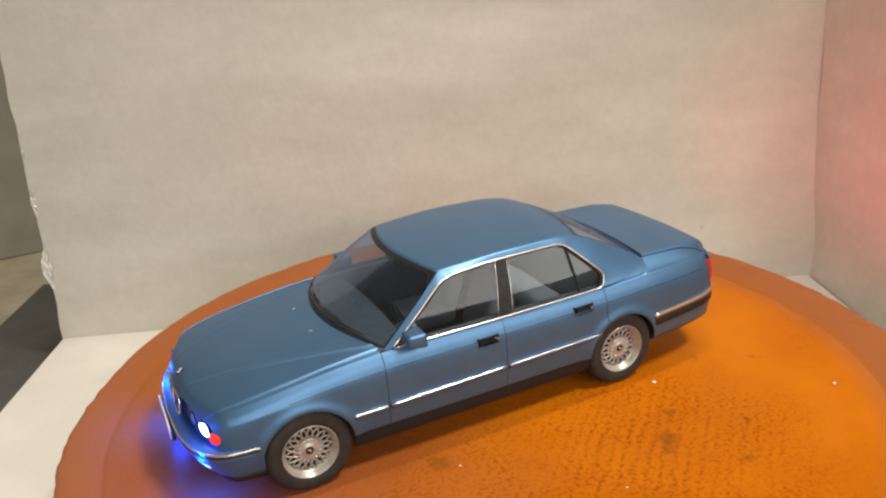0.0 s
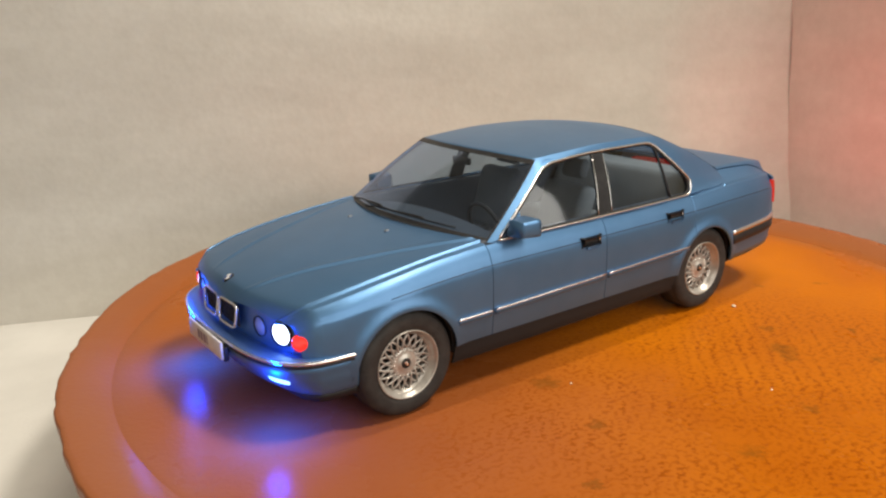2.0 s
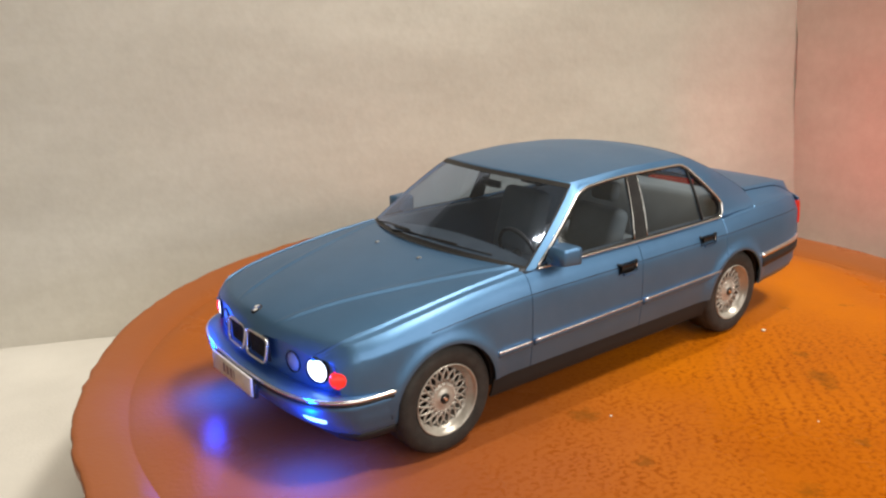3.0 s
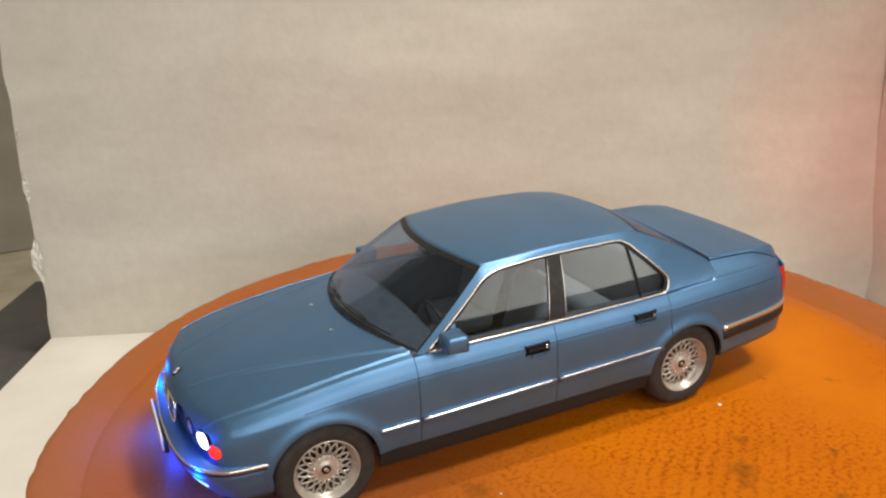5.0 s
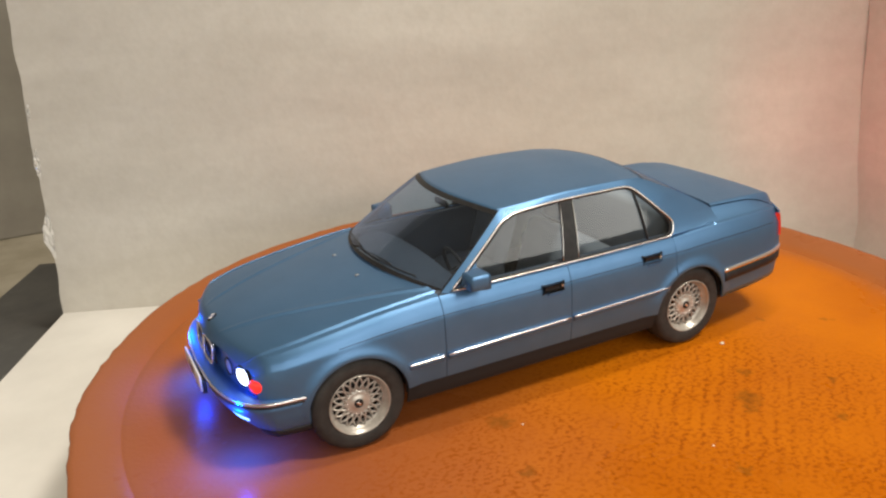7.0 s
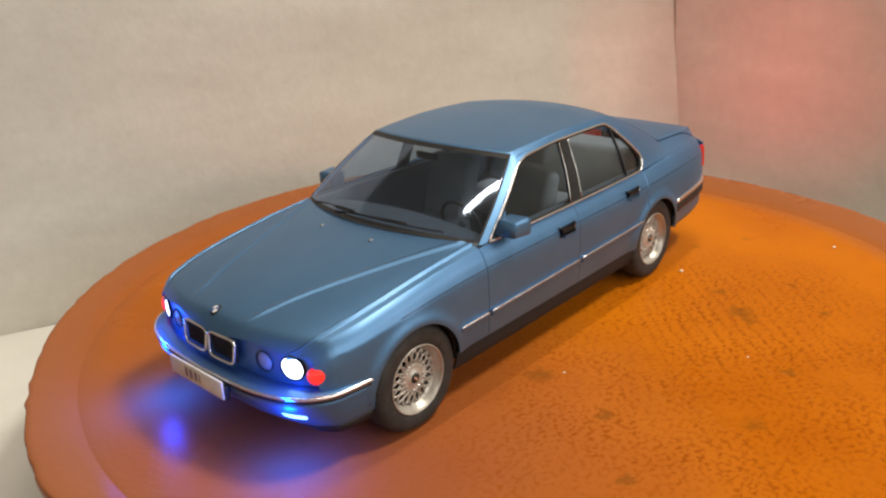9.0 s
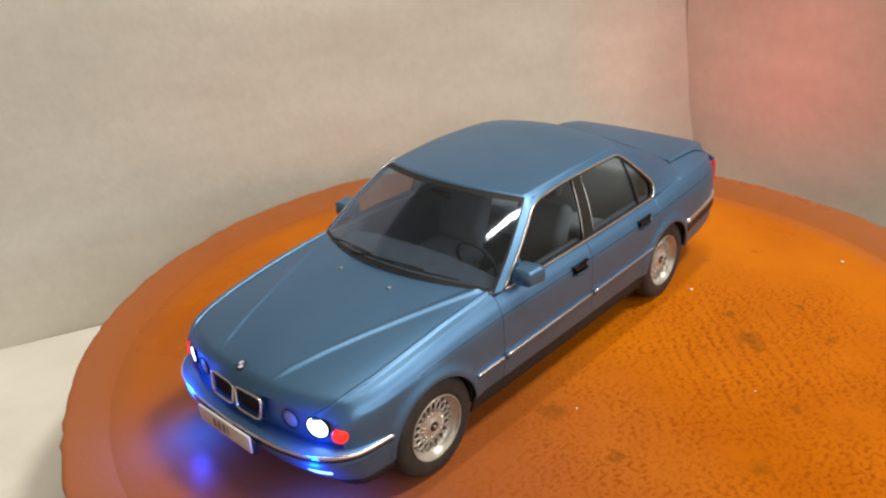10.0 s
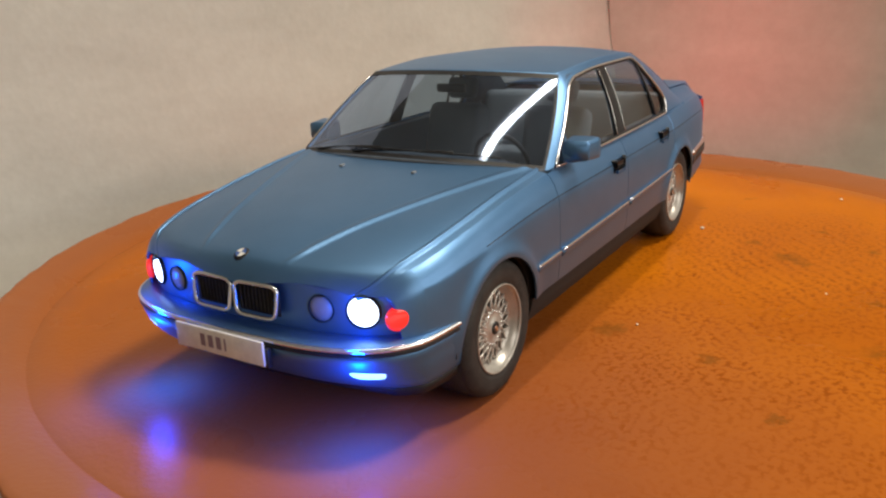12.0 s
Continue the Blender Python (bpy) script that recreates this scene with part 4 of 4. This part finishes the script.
# round badge on the bonnet's edge, as plain shapes
bz = hood_top(-117.6, 0)
tilt = Matrix.Translation((-0.1176, 0, (bz - 0.1) * 0.001)) @ pose(0, 0, 0, 0, -24, 0)
bm = bm_lathe([(0.01, 0.2), (1.5, 0.18), (2.0, 0.05), (2.1, -0.4)], 28, "z")
bm.transform(tilt)
badge = part("badge", bm, black, car, "small round black, white and blue badge")
for k, mat in enumerate((plate_white, badge_blue, plate_white, badge_blue)):
    bm = bmesh.new()
    arc = [bm.verts.new((0, 0, 0.00036))] + [bm.verts.new((0.00145 * math.cos(a), 0.00145 * math.sin(a), 0.00034)) for a in [math.pi / 2 * (k + j / 6) for j in range(7)]]
    bm.faces.new(arc)
    bm.transform(tilt)
    part("badge_quarter", bm, mat, badge, smooth=False)

# ---- tail ----
part("tail_panel", bm_grid(lambda u, v: (mix(145.2, 143.4, v) - 5.4 * abs(u / 43) ** 4, u, mix(32, 55.2 - 0.0025 * u * u, v)), 0, 8, (1, 0, 0), us=list(np.linspace(-43.5, 43.5, 41))), paint, car, solid=0.0008)
for side in (-1, 1):
    def tail(u, v, side=side):
        y = mix(18, 44.2, u)
        return (mix(145.9, 144.2, v) - 5.4 * (y / 43) ** 4 - 0.8 * max(0, (u - 0.93) * 14) + 0.4 * math.sin(math.pi * v), side * y, mix(38.2, 49.3, v))

    part("tail_light", bm_grid(tail, 24, 8, (1, 0, 0)), tail_lens, car, "glowing red tail lamp", solid=0.0025)
part("boot_plate", bm_box(145.3, 146.0, -14.5, 14.5, 41, 47, 0.3), plate_white, car)

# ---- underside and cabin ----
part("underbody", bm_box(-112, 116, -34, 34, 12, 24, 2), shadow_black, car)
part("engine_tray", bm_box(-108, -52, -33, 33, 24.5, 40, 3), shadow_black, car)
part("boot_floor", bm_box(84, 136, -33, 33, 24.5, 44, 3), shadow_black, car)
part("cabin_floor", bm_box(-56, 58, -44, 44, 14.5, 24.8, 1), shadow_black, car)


def dash_pt(u, v):
    """The dashboard follows the foot of the windscreen, then drops to the footwell."""
    front = -55.5 + 13.0 * u * u + 3.4
    if v < 0.7:
        return (mix(front, -28, v / 0.7), 43.0 * u, 52.6 - 3.4 * u * u + 0.9 * math.sin(math.pi * v / 0.7))
    return (mix(-28, -30, (v - 0.7) / 0.3), 43.0 * u, mix(52.6 - 3.4 * u * u, 36, (v - 0.7) / 0.3))


part("dashboard", bm_grid(dash_pt, 0, 0, (0, 0, 1), us=list(np.linspace(-0.94, 0.94, 31)), vs=list(np.linspace(0, 1, 21))), dash_black, car, "dark dashboard", solid=0.0012)
for side in (-1, 1):
    seat = part("front_seat", bm_box(-8, 20, side * 21 - 13, side * 21 + 13, 25, 35, 4, 3), grey_trim, car, "grey front seat with a headrest")
    bm = bm_box(-4.5, 4.5, -12.5, 12.5, 0, 29, 3.5, 3)
    bm.transform(Matrix.Translation((0.016, side * 0.021, 0.033)) @ pose(0, 0, 0, 0, 17, 0))
    part("seat_back", bm, grey_trim, seat)
    bm = bm_box(-2.4, 2.4, -6.2, 6.2, 0, 8, 2, 3)
    bm.transform(Matrix.Translation((0.0255, side * 0.021, 0.0625)) @ pose(0, 0, 0, 0, 14, 0))
    part("headrest", bm, grey_trim, seat)
    part("door_card", bm_box(-44, 80, side * 43.9 - 1.4, side * 43.9 + 1.4, 25, 53.2, 0.8), dash_black, car)
bench = part("rear_seat", bm_box(46, 74, -40, 40, 25, 36, 4, 3), grey_trim, car, "grey rear bench")
bm = bm_box(-5, 5, -40, 40, 0, 27, 4, 3)
bm.transform(Matrix.Translation((0.072, 0, 0.033)) @ pose(0, 0, 0, 0, 20, 0))
part("seat_back", bm, grey_trim, bench)
part("rear_bulkhead", bm_box(84, 85.5, -41, 41, 25, 56, 0.3), shadow_black, car)
part("parcel_shelf", bm_box(82, 99, -39, 39, 54, 57, 1), grey_trim, car)
bm = bm_tube([(9.5 * 0.35 * math.sin(a) * -1, 9.5 * math.cos(a), 9.5 * math.sin(a)) for a in [2 * math.pi * k / 32 for k in range(32)]], 0.8, 6, True)
bm.transform(Matrix.Translation((-0.0215, -0.021, 0.0495)))
steering = part("steering_wheel", bm, black, car, "black steering wheel")
part("column", bm_tube([(-30, -21, 46), (-21.5, -21, 49.5)], 1.6, 8), black, steering)
part("inside_mirror", bm_box(-17.5, -16, -5.5, 5.5, 70.6, 73.4, 0.6), black, car)

# ---- wheels: built once, with each forked spoke a piece ----
def wheel_parts(parent_name, place, side):
    bm = bm_lathe([(11.5, -0.45), (11.7, -0.8), (11.95, -0.75), (12.0, -0.3), (11.8, -0.1), (11.5, 0.15), (11.2, 0.75), (10.7, 1.35), (10.6, 1.9), (10.0, 2.25), (9.75, 2.5), (9.7, 3.4), (9.9, 9)], 56, "y")
    wheel = part(parent_name, bm, silver, car, "silver cross-spoked wheel with a black tyre")
    wheel.location = place
    if side > 0:
        wheel.rotation_euler = (0, 0, math.pi)
    part("tyre", bm_lathe([(11.7, 0.2), (12.0, -0.35), (13.4, -0.8), (15.6, -0.95), (17.0, -0.55), (17.9, 0.3), (18.3, 1.1), (18.3, 1.7), (18.55, 1.85), (18.6, 6.2), (18.55, 10.4), (17.9, 11.6), (15, 12.4), (12.2, 11.8)], 72, "y"), rubber, wheel)
    part("brake_disc", bm_lathe([(0.01, 5.2), (10.0, 5.2), (10.2, 5.6), (10.2, 6.6)], 40, "y"), shadow_black, wheel)
    part("hub", bm_lathe([(0.01, 1.0), (2.4, 1.0), (2.6, 1.25), (3.9, 1.45), (4.9, 1.6), (5.1, 1.8), (5.1, 3.6)], 40, "y"), silver, wheel)
    part("centre_cap", bm_lathe([(0.01, 0.5), (1.4, 0.55), (1.75, 0.75), (1.8, 1.2)], 28, "y"), black, wheel, "dark round centre cap")
    part("cap_mark", bm_box(-0.85, 0.15, 0.42, 0.6, -0.1, 0.8, 0.1), chrome, wheel)
    part("cap_mark", bm_box(-0.15, 0.85, 0.42, 0.6, -0.8, 0.1, 0.1), chrome, wheel)
    for k in range(18):
        a = 2 * math.pi * k / 18
        bm = bm_lathe([(0.01, -0.4), (0.24, -0.32), (0.3, 0.5)], 8, "y")
        bm.transform(Matrix.Translation((0.0044 * math.cos(a), 0.0016, 0.0044 * math.sin(a))))
        part("bolt", bm, chrome, wheel)
    return wheel


def spoke_mesh():
    """Two slim bars that cross on their way from the hub to the rim."""
    bm = bmesh.new()
    for s in (-1, 1):
        a0, a1 = 0.0, s * radians(20)
        p = [Vector((mix(4.7, 9.95, t) * math.cos(mix(a0, a1, t)), 1.9 + 0.4 * t + 0.06 * s, mix(4.7, 9.95, t) * math.sin(mix(a0, a1, t)))) for t in (0, 0.25, 0.5, 0.75, 1)]
        sub = bm_tube(p, 0.37, 6, flat=1.0)
        me = bpy.data.meshes.new("bar")
        sub.to_mesh(me)
        sub.free()
        bm.from_mesh(me)
        bpy.data.meshes.remove(me)
    me = bpy.data.meshes.new("spoke")
    bm.to_mesh(me)
    bm.free()
    me.materials.append(silver)
    me.polygons.foreach_set("use_smooth", [True] * len(me.polygons))
    return me


SPOKE = spoke_mesh()
for cx in WHEELS.values():
    for side in (-1, 1):
        wheel = wheel_parts("wheel", (cx * 0.001, side * 0.049, 0.0186), side)
        for k in range(18):
            spoke = new("spoke", SPOKE)
            spoke.parent = wheel
            spoke.rotation_euler = (0, 2 * math.pi * k / 18, 0)

# ---- crumbs on the saucer ----
rng = random.Random(4)
for x, y, r in ((0.0912, -0.0535, 0.0009), (-0.152, -0.004, 0.0006), (0.03, -0.11, 0.0004), (-0.02, -0.062, 0.0004), (0.16, -0.1, 0.0008), (0.12, -0.02, 0.0004)):
    bm = bmesh.new()
    bmesh.ops.create_icosphere(bm, subdivisions=2, radius=r)
    for v in bm.verts:
        v.co *= 1 + 0.5 * noise.noise(v.co * 1400 + Vector((x * 90, y * 70, 0)))
        v.co.z = v.co.z * 0.5 + r * 0.35
    ob = part("crumb", bm, crumb_white)
    ob.location = (x, y, 0.0)
    tagged(ob, "tiny white crumb lying on the orange saucer", "crumb", "crumbs on the saucer")
